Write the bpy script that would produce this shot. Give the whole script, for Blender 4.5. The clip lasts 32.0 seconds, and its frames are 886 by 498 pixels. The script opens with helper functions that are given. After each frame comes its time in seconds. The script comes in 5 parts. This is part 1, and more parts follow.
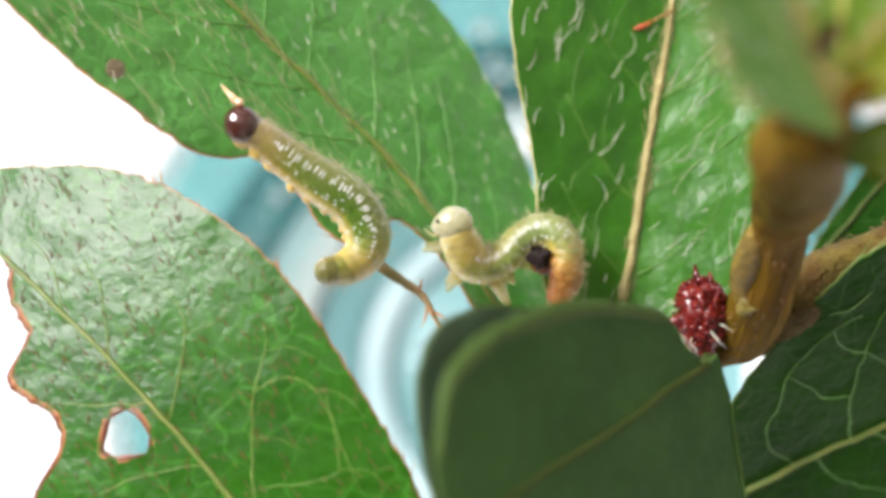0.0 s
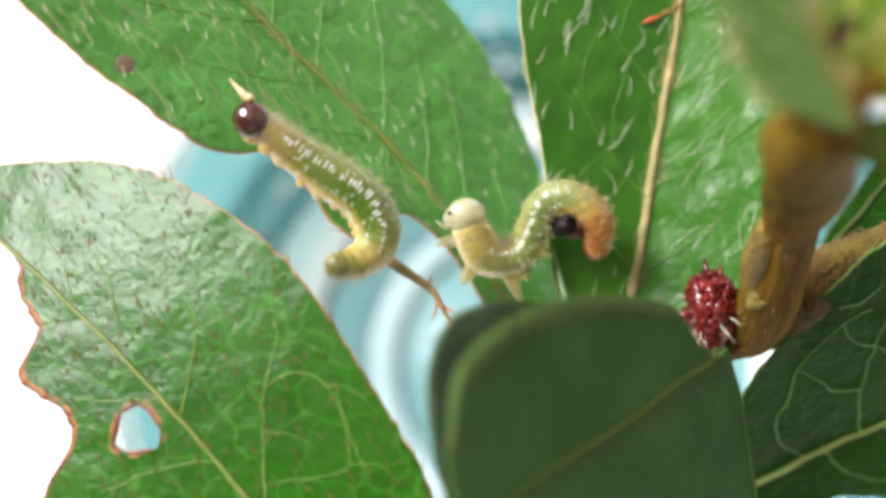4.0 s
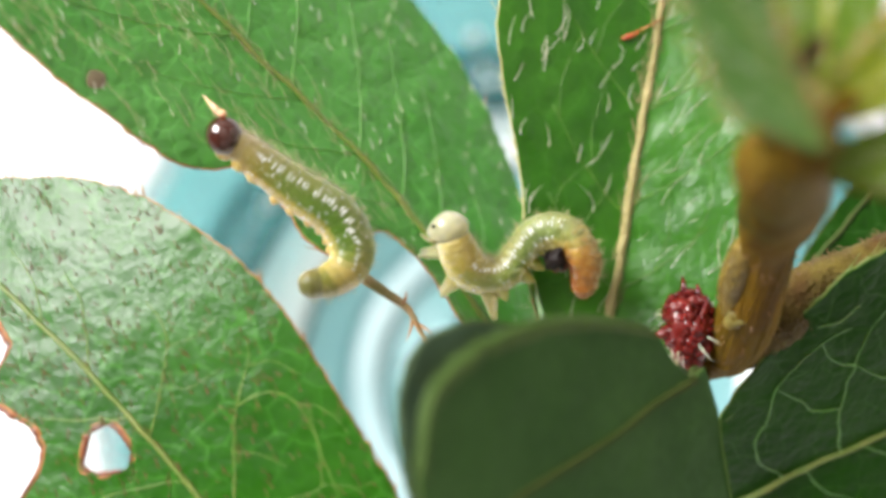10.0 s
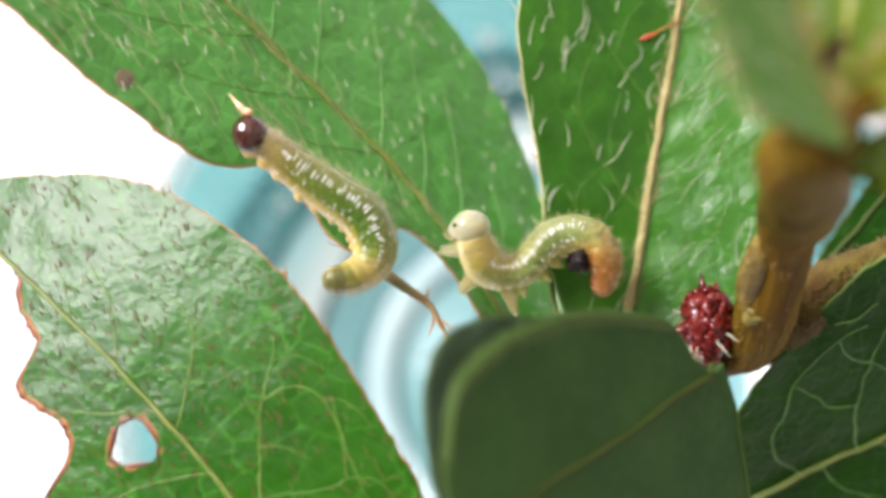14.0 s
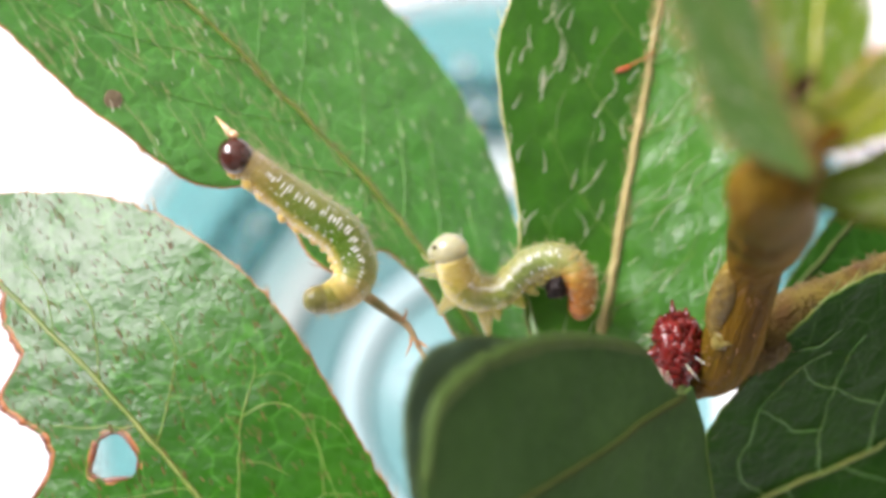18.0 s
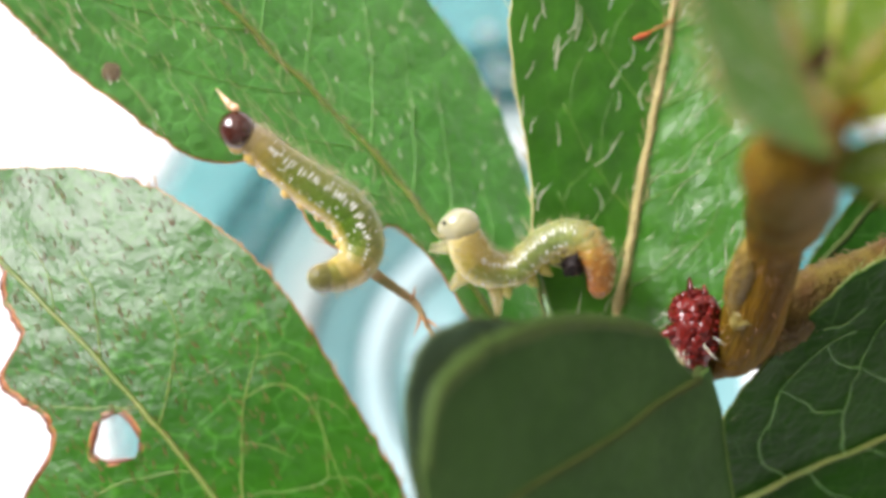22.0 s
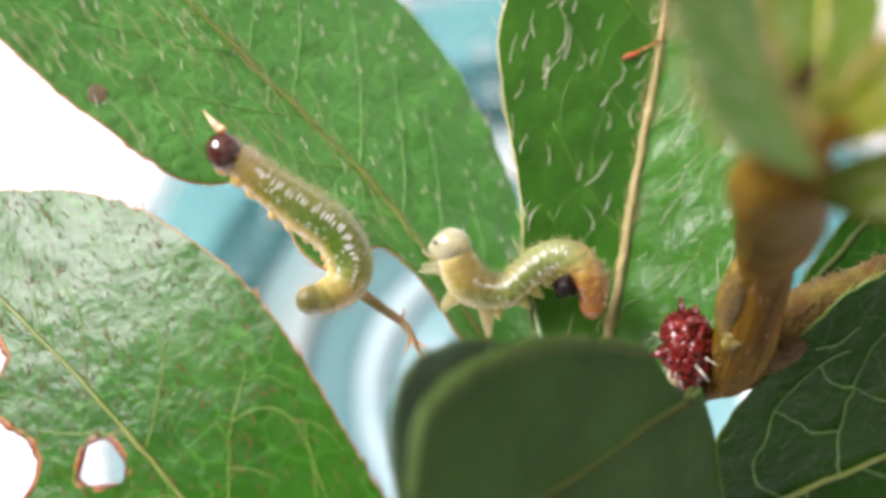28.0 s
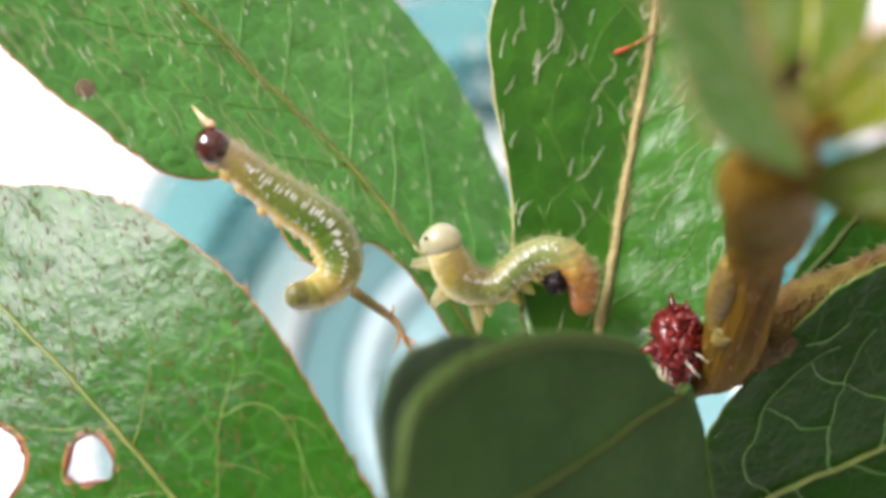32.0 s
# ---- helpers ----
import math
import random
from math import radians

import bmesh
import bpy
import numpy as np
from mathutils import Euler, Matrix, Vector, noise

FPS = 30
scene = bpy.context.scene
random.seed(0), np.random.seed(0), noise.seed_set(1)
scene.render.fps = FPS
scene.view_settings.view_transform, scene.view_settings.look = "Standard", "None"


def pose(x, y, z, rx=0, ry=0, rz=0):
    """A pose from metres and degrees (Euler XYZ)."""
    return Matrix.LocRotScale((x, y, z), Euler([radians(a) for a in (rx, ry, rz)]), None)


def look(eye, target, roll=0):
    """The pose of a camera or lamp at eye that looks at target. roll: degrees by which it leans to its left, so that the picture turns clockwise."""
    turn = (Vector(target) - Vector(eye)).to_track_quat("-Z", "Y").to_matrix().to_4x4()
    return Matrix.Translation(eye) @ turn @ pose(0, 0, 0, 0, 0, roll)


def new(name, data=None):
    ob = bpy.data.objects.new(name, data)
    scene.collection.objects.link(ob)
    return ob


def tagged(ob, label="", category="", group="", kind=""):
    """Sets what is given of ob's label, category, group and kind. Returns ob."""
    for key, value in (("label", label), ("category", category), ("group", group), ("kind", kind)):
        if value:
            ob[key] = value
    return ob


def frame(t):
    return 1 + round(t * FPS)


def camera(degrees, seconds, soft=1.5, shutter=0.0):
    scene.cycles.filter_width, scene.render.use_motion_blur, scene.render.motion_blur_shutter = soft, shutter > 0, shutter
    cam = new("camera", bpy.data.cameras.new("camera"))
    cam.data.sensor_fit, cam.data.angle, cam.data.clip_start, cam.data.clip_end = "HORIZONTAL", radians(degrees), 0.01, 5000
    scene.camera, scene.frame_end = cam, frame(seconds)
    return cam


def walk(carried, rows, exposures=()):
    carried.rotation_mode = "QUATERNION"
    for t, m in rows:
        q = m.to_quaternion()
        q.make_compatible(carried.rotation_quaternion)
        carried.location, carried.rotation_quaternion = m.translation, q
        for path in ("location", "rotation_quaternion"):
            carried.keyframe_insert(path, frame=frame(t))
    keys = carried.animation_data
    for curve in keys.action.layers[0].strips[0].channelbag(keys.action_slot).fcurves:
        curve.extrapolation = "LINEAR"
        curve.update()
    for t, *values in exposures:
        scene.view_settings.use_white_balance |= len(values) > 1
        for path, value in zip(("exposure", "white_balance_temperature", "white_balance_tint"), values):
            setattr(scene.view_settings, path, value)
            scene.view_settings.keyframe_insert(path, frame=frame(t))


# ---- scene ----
MM = 0.001
TILT, EYE = -78.0, 0.084
# the set-up frame: x to the right, y away across the table, z back up the line of sight (millimetres)
STAND = pose(0, 0, EYE, 90 + TILT, 0, 0)

cam = camera(43.3, 32.0, soft=3.9)
cam.data.dof.use_dof = True
cam.data.dof.focus_distance = 0.0318
cam.data.dof.aperture_fstop = 38.0
PATH = [
    (0.0, -0.002, -0.001, 0.000, -0.001, -0.000, -0.001),
    (0.5, -0.151, 0.043, 0.141, -0.179, 0.261, -0.129),
    (1.0, -0.437, -0.115, 0.114, 0.052, 0.263, -0.175),
    (1.5, -0.335, -0.073, 0.066, -0.104, 0.204, -0.268),
    (2.0, -0.455, -0.224, 0.153, -0.073, 0.044, -0.275),
    (2.5, -0.305, -0.122, 0.012, 0.148, -0.272, -0.237),
    (3.0, -0.096, 0.108, -0.139, 0.131, -0.123, -0.174),
    (3.5, -0.196, 0.080, 0.036, -0.258, 0.216, -0.106),
    (5.5, 0.100, 0.077, -0.109, -0.545, 0.213, -0.364),
    (6.0, 0.051, 0.036, -0.048, -0.401, 0.037, -0.226),
    (6.5, -0.101, -0.036, 0.121, -0.299, 0.176, -0.163),
    (7.0, -0.147, -0.148, 0.247, -0.507, 0.204, -0.152),
    (7.5, -0.219, -0.154, 0.281, -0.242, 0.137, -0.099),
    (8.0, -0.033, -0.086, 0.109, -0.262, -0.272, -0.182),
    (8.5, -0.065, -0.042, 0.109, -0.176, 0.088, -0.076),
    (9.0, 0.092, -0.147, 0.242, -0.215, -0.443, 0.028),
    (9.5, 0.257, 0.222, -0.248, 0.438, -0.125, 0.033),
    (10.0, 0.282, 0.236, -0.323, 0.199, -0.246, -0.023),
    (10.5, 0.171, 0.162, -0.196, 0.105, -0.118, 0.032),
    (11.0, 0.136, 0.018, -0.089, -0.069, -0.035, 0.013),
    (11.5, 0.111, 0.122, -0.088, 0.054, -0.054, -0.029),
    (12.0, 0.016, 0.058, -0.003, -0.108, 0.096, -0.009),
    (12.5, -0.142, -0.008, 0.042, 0.027, 0.355, -0.023),
    (13.0, 0.078, 0.030, -0.044, 0.166, -0.050, -0.043),
    (13.5, -0.078, 0.080, 0.042, 0.348, 0.276, 0.095),
    (15.5, -0.104, -0.069, 0.210, 0.349, -0.313, 0.057),
    (16.0, 0.066, -0.068, 0.083, 1.149, 0.710, 0.126),
    (16.5, 0.365, -0.123, 0.039, 2.110, 0.746, 0.027),
    (17.0, 0.121, -0.031, 0.257, 2.316, 0.707, 0.226),
    (17.5, -0.111, 0.096, 0.442, 2.233, -0.340, 0.431),
    (18.0, -0.380, -0.043, 0.913, 1.667, -1.428, 0.999),
    (18.5, 0.010, 0.147, 0.513, 0.936, -0.861, 1.049),
    (19.0, 0.382, 0.564, -0.256, 1.255, -0.493, 0.856),
    (19.5, 0.537, 0.632, -0.563, 0.601, -0.293, 0.721),
    (20.0, 0.592, 0.686, -0.682, 0.223, -0.209, 0.630),
    (20.5, 0.607, 0.688, -0.710, -0.097, 0.197, 0.627),
    (21.0, 0.499, 0.449, -0.320, -0.575, 0.277, 0.749),
    (21.5, 0.459, 0.468, -0.250, -0.324, -0.005, 0.845),
    (22.0, 0.321, 0.335, -0.065, -0.174, 0.275, 0.944),
    (22.5, 0.285, 0.259, 0.059, 0.036, 0.186, 0.977),
    (23.0, 0.498, 0.199, 0.041, 0.221, -0.302, 0.931),
    (23.5, 0.593, 0.326, -0.176, 0.916, 0.077, 0.667),
    (24.0, 0.698, 0.434, -0.369, 0.605, -0.243, 0.528),
    (24.5, 0.775, 0.524, -0.517, 0.639, -0.037, 0.522),
    (26.5, 0.593, 0.424, -0.207, 0.818, -0.107, 0.752),
    (27.0, 0.637, 0.408, -0.248, 0.782, -0.188, 0.693),
    (27.5, 0.627, 0.410, -0.248, 0.715, 0.383, 0.720),
    (28.0, 0.624, 0.405, -0.294, 0.780, 0.278, 0.634),
    (28.5, 0.642, 0.425, -0.364, 0.822, 0.209, 0.633),
    (29.0, 0.656, 0.418, -0.294, 0.706, 0.201, 0.683),
    (29.5, 0.623, 0.437, -0.244, 0.943, 0.160, 0.769),
    (30.0, 0.538, 0.322, -0.145, 0.763, 0.143, 0.791),
    (30.5, 0.662, 0.342, -0.265, 0.783, -0.173, 0.815),
    (31.0, 0.639, 0.437, -0.364, 0.797, 0.248, 0.705),
    (31.5, 0.700, 0.419, -0.462, 0.760, -0.124, 0.676),
    (32.0, 0.757, 0.419, -0.396, 0.537, 0.004, 0.668),
]
walk(cam, [(t, STAND @ pose(x * MM, y * MM, z * MM, rx, ry, rz)) for t, x, y, z, rx, ry, rz in PATH], [(0.0, 0.03, 6500, 16), (6.0, 0.03, 6500, 15), (7.0, 0.05, 6500, 15), (8.0, 0.04, 6500, 14), (9.0, 0.07, 6500, 14), (10.0, 0.04, 6500, 12), (12.0, 0.03, 6500, 17), (14.0, 0.04, 6500, 18), (17.0, 0.10, 6500, 20), (18.0, 0.10, 6500, 20), (20.0, 0.03, 6500, 12), (22.0, 0.03, 6500, 18), (24.5, 0.02, 6500, 12), (27.0, 0.03, 6500, 22), (30.0, 0.04, 6500, 24), (32.0, 0.0, 6500, 21)])

# ---- world and light ----
world = bpy.data.worlds.new("sky")
scene.world = world
world.use_nodes = True
wn = world.node_tree
sky = wn.nodes.new("ShaderNodeTexSky")
sky.sky_type, sky.sun_disc, sky.sun_elevation, sky.sun_rotation = "NISHITA", False, radians(50), radians(-54)
wn.nodes["Background"].inputs["Strength"].default_value = 0.12
wn.links.new(sky.outputs["Color"], wn.nodes["Background"].inputs["Color"])

WINDOW_Y, WINDOW_Z, WINDOW_W, WINDOW_H, WEST = 0.60, 1.05, 0.95, 0.80, -0.90
lamp = new("window_light", bpy.data.lights.new("window_light", "AREA"))
lamp.data.shape, lamp.data.size, lamp.data.size_y = "RECTANGLE", WINDOW_H - 0.06, WINDOW_W - 0.06
lamp.data.energy, lamp.data.color = 84.0, (1.0, 0.985, 0.96)
lamp.matrix_world = look((WEST + 0.01, WINDOW_Y, WINDOW_Z), (WEST + 1.0, WINDOW_Y, WINDOW_Z))
scene.view_settings.exposure = 0.0


# ---- materials ----
def material(name):
    m = bpy.data.materials.new(name)
    m.use_nodes = True
    return m, m.node_tree, m.node_tree.nodes["Principled BSDF"]


def node(tree, kind, **values):
    n = tree.nodes.new(kind)
    for key, value in values.items():
        n.inputs[key].default_value = value
    return n


def coords(tree, which="Object"):
    return tree.nodes.new("ShaderNodeTexCoord").outputs[which]


def noise_of(tree, scale, detail=3.0, rough=0.55, vec=None):
    n = node(tree, "ShaderNodeTexNoise", Scale=scale, Detail=detail, Roughness=rough)
    tree.links.new(vec if vec else coords(tree), n.inputs["Vector"])
    return n.outputs["Fac"]


def node_color(tree, scale):
    n = node(tree, "ShaderNodeTexNoise", Scale=scale, Detail=2.0)
    tree.links.new(coords(tree), n.inputs["Vector"])
    return n.outputs["Color"]


def ramp(tree, fac, *stops):
    r = tree.nodes.new("ShaderNodeValToRGB")
    while len(r.color_ramp.elements) < len(stops):
        r.color_ramp.elements.new(0.5)
    for e, (at, col) in zip(r.color_ramp.elements, stops):
        e.position, e.color = at, (*col, 1)
    tree.links.new(fac, r.inputs["Fac"])
    return r.outputs["Color"]


def mixed(tree, fac, a, b, mode="MIX"):
    m = tree.nodes.new("ShaderNodeMix")
    m.data_type, m.blend_type = "RGBA", mode
    for socket, value in ((0, fac), (6, a), (7, b)):
        if isinstance(value, (int, float)):
            m.inputs[socket].default_value = value
        elif isinstance(value, tuple):
            m.inputs[socket].default_value = (*value, 1)
        else:
            tree.links.new(value, m.inputs[socket])
    return m.outputs[2]


def bump(tree, height, strength, distance):
    b = node(tree, "ShaderNodeBump", Strength=strength, Distance=distance)
    tree.links.new(height, b.inputs["Height"])
    return b.outputs["Normal"]


def leaf_material(name, dark, light, through_light, rough=0.36, glow=0.3, relief=0.42, shine=0.55, net_light=0.4, grit=0.5, pores=1100.0):
    """Hairy evergreen leaf: mottled green, quilted between fine veins, lets some light through."""
    m, t, p = material(name)
    big = noise_of(t, 260.0, 3.0)
    fine = noise_of(t, 2600.0, 4.0, 0.65)
    col = ramp(t, big, (0.3, dark), (0.72, light))
    col = mixed(t, 0.35, col, ramp(t, fine, (0.35, dark), (0.7, light)))
    cells = t.nodes.new("ShaderNodeTexVoronoi")
    cells.feature = "DISTANCE_TO_EDGE"
    cells.inputs["Scale"].default_value = 2100.0
    t.links.new(coords(t), cells.inputs["Vector"])
    net = ramp(t, cells.outputs["Distance"], (0.0, (1, 1, 1)), (0.10, (0, 0, 0)))
    col = mixed(t, mixed(t, 1.0 - 0.3 * net_light, net, (0, 0, 0)), col, tuple(min(1, 1.5 * c + 0.02) for c in light))
    wide = t.nodes.new("ShaderNodeTexVoronoi")
    wide.feature = "DISTANCE_TO_EDGE"
    wide.inputs["Scale"].default_value = 760.0
    bent = mixed(t, 0.0006, coords(t), node_color(t, 900.0), "ADD")
    t.links.new(bent, wide.inputs["Vector"])
    lines = ramp(t, wide.outputs["Distance"], (0.0, (1, 1, 1)), (0.026, (0, 0, 0)))
    col = mixed(t, mixed(t, 1.0 - net_light, lines, (0, 0, 0)), col, tuple(min(1, 1.9 * c + 0.03) for c in light))
    t.links.new(col, p.inputs["Base Color"])
    p.inputs["Roughness"].default_value = rough
    p.inputs["Specular IOR Level"].default_value = shine
    swell = noise_of(t, pores, 2.0, 0.5)
    height = mixed(t, 0.5, cells.outputs["Distance"], swell)
    normal = bump(t, height, relief, 0.00022)
    fine_bump = node(t, "ShaderNodeBump", Strength=grit, Distance=0.00006)
    t.links.new(fine, fine_bump.inputs["Height"])
    t.links.new(normal, fine_bump.inputs["Normal"])
    t.links.new(fine_bump.outputs["Normal"], p.inputs["Normal"])
    tr = node(t, "ShaderNodeBsdfTranslucent", Color=(*through_light, 1))
    mix = node(t, "ShaderNodeMixShader", Fac=glow)
    t.links.new(p.outputs[0], mix.inputs[1])
    t.links.new(tr.outputs[0], mix.inputs[2])
    t.links.new(mix.outputs[0], t.nodes["Material Output"].inputs["Surface"])
    return m


def plain(name, a, b, scale=900.0, rough=0.5, bump_size=0.0, sss=0.0, coat=0.0, radius=(1.0, 0.6, 0.3), depth=0.0003, shine=0.5, grain=None):
    """Two-tone mottled surface with optional relief, skin depth and wet coat."""
    m, t, p = material(name)
    vec = None
    if grain:
        stretch = node(t, "ShaderNodeMapping", Scale=grain)
        t.links.new(coords(t), stretch.inputs["Vector"])
        vec = stretch.outputs[0]
    f = noise_of(t, scale, 4.0, vec=vec)
    g = noise_of(t, scale * 5.0, 3.0, vec=vec)
    col = mixed(t, 0.3, ramp(t, f, (0.32, a), (0.68, b)), ramp(t, g, (0.32, a), (0.68, b)))
    t.links.new(col, p.inputs["Base Color"])
    p.inputs["Roughness"].default_value = rough
    if bump_size:
        t.links.new(bump(t, g, 0.6, bump_size), p.inputs["Normal"])
    if sss:
        p.inputs["Subsurface Weight"].default_value = sss
        p.inputs["Subsurface Radius"].default_value = radius
        p.inputs["Subsurface Scale"].default_value = depth
    p.inputs["Specular IOR Level"].default_value = shine
    p.inputs["Coat Weight"].default_value = coat
    p.inputs["Coat Roughness"].default_value = 0.04
    return m


def skin(name, belly, side, back, size, wet=0.5, clear=0.10, see=0.0):
    """Wet translucent larva skin: yellow below, gut showing green along the side."""
    m, t, p = material(name)
    split = t.nodes.new("ShaderNodeSeparateXYZ")
    t.links.new(coords(t), split.inputs[0])
    span = node(t, "ShaderNodeMapRange", **{"From Min": -size, "From Max": size})
    t.links.new(split.outputs["Z"], span.inputs["Value"])
    blotch = noise_of(t, 3500.0, 3.0)
    add = t.nodes.new("ShaderNodeMath")
    add.operation = "MULTIPLY_ADD"
    add.inputs[1].default_value, add.inputs[2].default_value = 0.3, -0.15
    t.links.new(blotch, add.inputs[0])
    total = t.nodes.new("ShaderNodeMath")
    t.links.new(span.outputs[0], total.inputs[0])
    t.links.new(add.outputs[0], total.inputs[1])
    col = ramp(t, total.outputs[0], (0.20, belly), (0.48, side), (0.70, side), (0.95, back))
    t.links.new(col, p.inputs["Base Color"])
    p.inputs["Roughness"].default_value = 0.36
    p.inputs["Transmission Weight"].default_value = clear
    p.inputs["IOR"].default_value = 1.36
    p.inputs["Subsurface Weight"].default_value = 0.75
    p.inputs["Subsurface Radius"].default_value = (1.0, 0.9, 0.35)
    p.inputs["Subsurface Scale"].default_value = 0.0008
    p.inputs["Coat Weight"].default_value = wet
    p.inputs["Coat Roughness"].default_value = 0.08
    t.links.new(bump(t, noise_of(t, 9000.0, 3.0), 0.3, 0.00004), p.inputs["Normal"])
    t.links.new(bump(t, noise_of(t, 5200.0, 2.0), 0.9, 0.00016), p.inputs["Coat Normal"])
    if see:
        film = node(t, "ShaderNodeBsdfTransparent", Color=(1.0, 0.97, 0.82, 1))
        mix = node(t, "ShaderNodeMixShader", Fac=see)
        t.links.new(p.outputs[0], mix.inputs[1])
        t.links.new(film.outputs[0], mix.inputs[2])
        t.links.new(mix.outputs[0], t.nodes["Material Output"].inputs["Surface"])
    return m


LEAF = leaf_material("leaf_green", (0.017, 0.104, 0.004), (0.050, 0.195, 0.010), (0.16, 0.42, 0.02), rough=0.34, relief=0.28, shine=0.50, net_light=0.2)
LEAF_BROAD = leaf_material("leaf_deep_green", (0.009, 0.073, 0.001), (0.028, 0.148, 0.002), (0.09, 0.33, 0.005), rough=0.30, relief=0.12, shine=0.39, net_light=0.55, grit=0.5, pores=3400.0)
LEAF_PALE = leaf_material("leaf_pale_green", (0.052, 0.210, 0.040), (0.104, 0.312, 0.072), (0.24, 0.56, 0.06), rough=0.42, glow=0.42, relief=0.85, shine=0.8, net_light=0.55)
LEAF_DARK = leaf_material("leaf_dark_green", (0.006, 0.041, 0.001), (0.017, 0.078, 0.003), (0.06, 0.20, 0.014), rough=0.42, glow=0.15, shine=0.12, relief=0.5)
# leaf green darkened: the shade on the forward leaf is put into its colour
LEAF_SHADE = leaf_material("leaf_shaded_green", (0.019, 0.064, 0.011), (0.050, 0.122, 0.027), (0.07, 0.18, 0.018), rough=0.7, glow=0.12, relief=0.2, shine=0.2, net_light=0.05)
LEAF_RIM_LIT = leaf_material("leaf_rim_lit_olive", (0.050, 0.098, 0.018), (0.082, 0.135, 0.034), (0.08, 0.18, 0.02), rough=0.6, glow=0.12, relief=0.15, shine=0.2, net_light=0.05)
LEAF_MIST = leaf_material("leaf_mist_green", (0.075, 0.135, 0.075), (0.110, 0.175, 0.105), (0.07, 0.18, 0.02), rough=0.7, glow=0.12, relief=0.2, shine=0.2, net_light=0.05)
LEAF_YOUNG = leaf_material("leaf_young_yellow", (0.20, 0.29, 0.008), (0.32, 0.39, 0.016), (0.42, 0.50, 0.02), glow=0.4, relief=0.15)
LEAF_OLIVE = leaf_material("leaf_young_olive", (0.085, 0.150, 0.012), (0.125, 0.190, 0.020), (0.26, 0.40, 0.03), rough=0.5, glow=0.3, relief=0.15, shine=0.12)
LEAF_LIME = leaf_material("leaf_young_lime", (0.085, 0.175, 0.006), (0.13, 0.22, 0.010), (0.36, 0.48, 0.02), glow=0.4, relief=0.15, net_light=0.2)
LEAF_SOFT = leaf_material("leaf_young_green", (0.055, 0.130, 0.024), (0.085, 0.175, 0.042), (0.24, 0.44, 0.03), rough=0.40, glow=0.3, relief=0.08, shine=0.6)
RIB = plain("rib_yellow", (0.08, 0.16, 0.018), (0.18, 0.20, 0.045), rough=0.45, sss=0.2)
RIB_LIME = plain("rib_lime", (0.26, 0.28, 0.03), (0.36, 0.36, 0.06), rough=0.45, sss=0.2)
RIB_TAN = plain("rib_tan", (0.24, 0.22, 0.07), (0.42, 0.35, 0.16), scale=1500.0, rough=0.6, bump_size=0.0003, sss=0.2)
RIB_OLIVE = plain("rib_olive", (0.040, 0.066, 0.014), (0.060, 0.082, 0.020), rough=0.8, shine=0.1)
RIB_DIM = plain("rib_dim", (0.040, 0.068, 0.016), (0.066, 0.086, 0.024), rough=0.7, shine=0.15)
VEIN = plain("vein_light", (0.06, 0.19, 0.02), (0.13, 0.26, 0.035), rough=0.4, sss=0.2)
VEIN_PALE = plain("vein_pale", (0.08, 0.25, 0.05), (0.16, 0.33, 0.08), rough=0.4, sss=0.2)
VEIN_BRIGHT = plain("vein_bright", (0.12, 0.24, 0.03), (0.22, 0.32, 0.07), rough=0.4, sss=0.2)
HAIR = plain("hair_straw", (0.72, 0.68, 0.42), (0.90, 0.86, 0.64), rough=0.3, sss=0.3)
HAIR_TAN = plain("hair_tan", (0.40, 0.34, 0.13), (0.62, 0.55, 0.28), rough=0.3, sss=0.3)
HAIR_RUST = plain("hair_rust", (0.13, 0.065, 0.022), (0.26, 0.14, 0.055), rough=0.4)
EDGE_GLINT = plain("edge_glint_pale", (0.10, 0.21, 0.08), (0.18, 0.29, 0.14), rough=0.3, sss=0.4)
MARGIN = plain("margin_rust", (0.34, 0.14, 0.045), (0.50, 0.27, 0.11), rough=0.5, sss=0.3)
RUST = plain("rust_orange", (0.26, 0.075, 0.016), (0.42, 0.17, 0.05), rough=0.5, sss=0.3)
SCAR = plain("bite_scar_red", (0.06, 0.010, 0.005), (0.20, 0.06, 0.016), rough=0.4, sss=0.3)
BARK = plain("bark_olive_brown", (0.050, 0.023, 0.003), (0.20, 0.115, 0.010), scale=900.0, rough=0.5, bump_size=0.0005, shine=0.06, sss=0.15, grain=(1.0, 0.14, 0.14))
bark_tree = BARK.node_tree
bark_base = bark_tree.nodes["Principled BSDF"].inputs["Base Color"]
bark_tree.links.new(mixed(bark_tree, ramp(bark_tree, noise_of(bark_tree, 420.0, 4.0), (0.46, (0, 0, 0)), (0.68, (0.55, 0.55, 0.55))), bark_base.links[0].from_socket, (0.10, 0.095, 0.010)), bark_base)
BARK_GREEN = plain("bark_green_brown", (0.042, 0.024, 0.005), (0.14, 0.105, 0.018), scale=1300.0, rough=0.55, bump_size=0.0005, shine=0.2)
rough_tree = BARK_GREEN.node_tree
rough_base = rough_tree.nodes["Principled BSDF"].inputs["Base Color"]
rough_tree.links.new(mixed(rough_tree, ramp(rough_tree, noise_of(rough_tree, 520.0, 4.0), (0.46, (0, 0, 0)), (0.70, (0.7, 0.7, 0.7))), rough_base.links[0].from_socket, (0.085, 0.028, 0.007)), rough_base)
SCALE = plain("scale_pale_green", (0.09, 0.075, 0.012), (0.22, 0.18, 0.05), rough=0.45, sss=0.2)
BROWN_SPOT = plain("brown_spot", (0.026, 0.008, 0.005), (0.055, 0.018, 0.010), rough=0.7, shine=0.1)
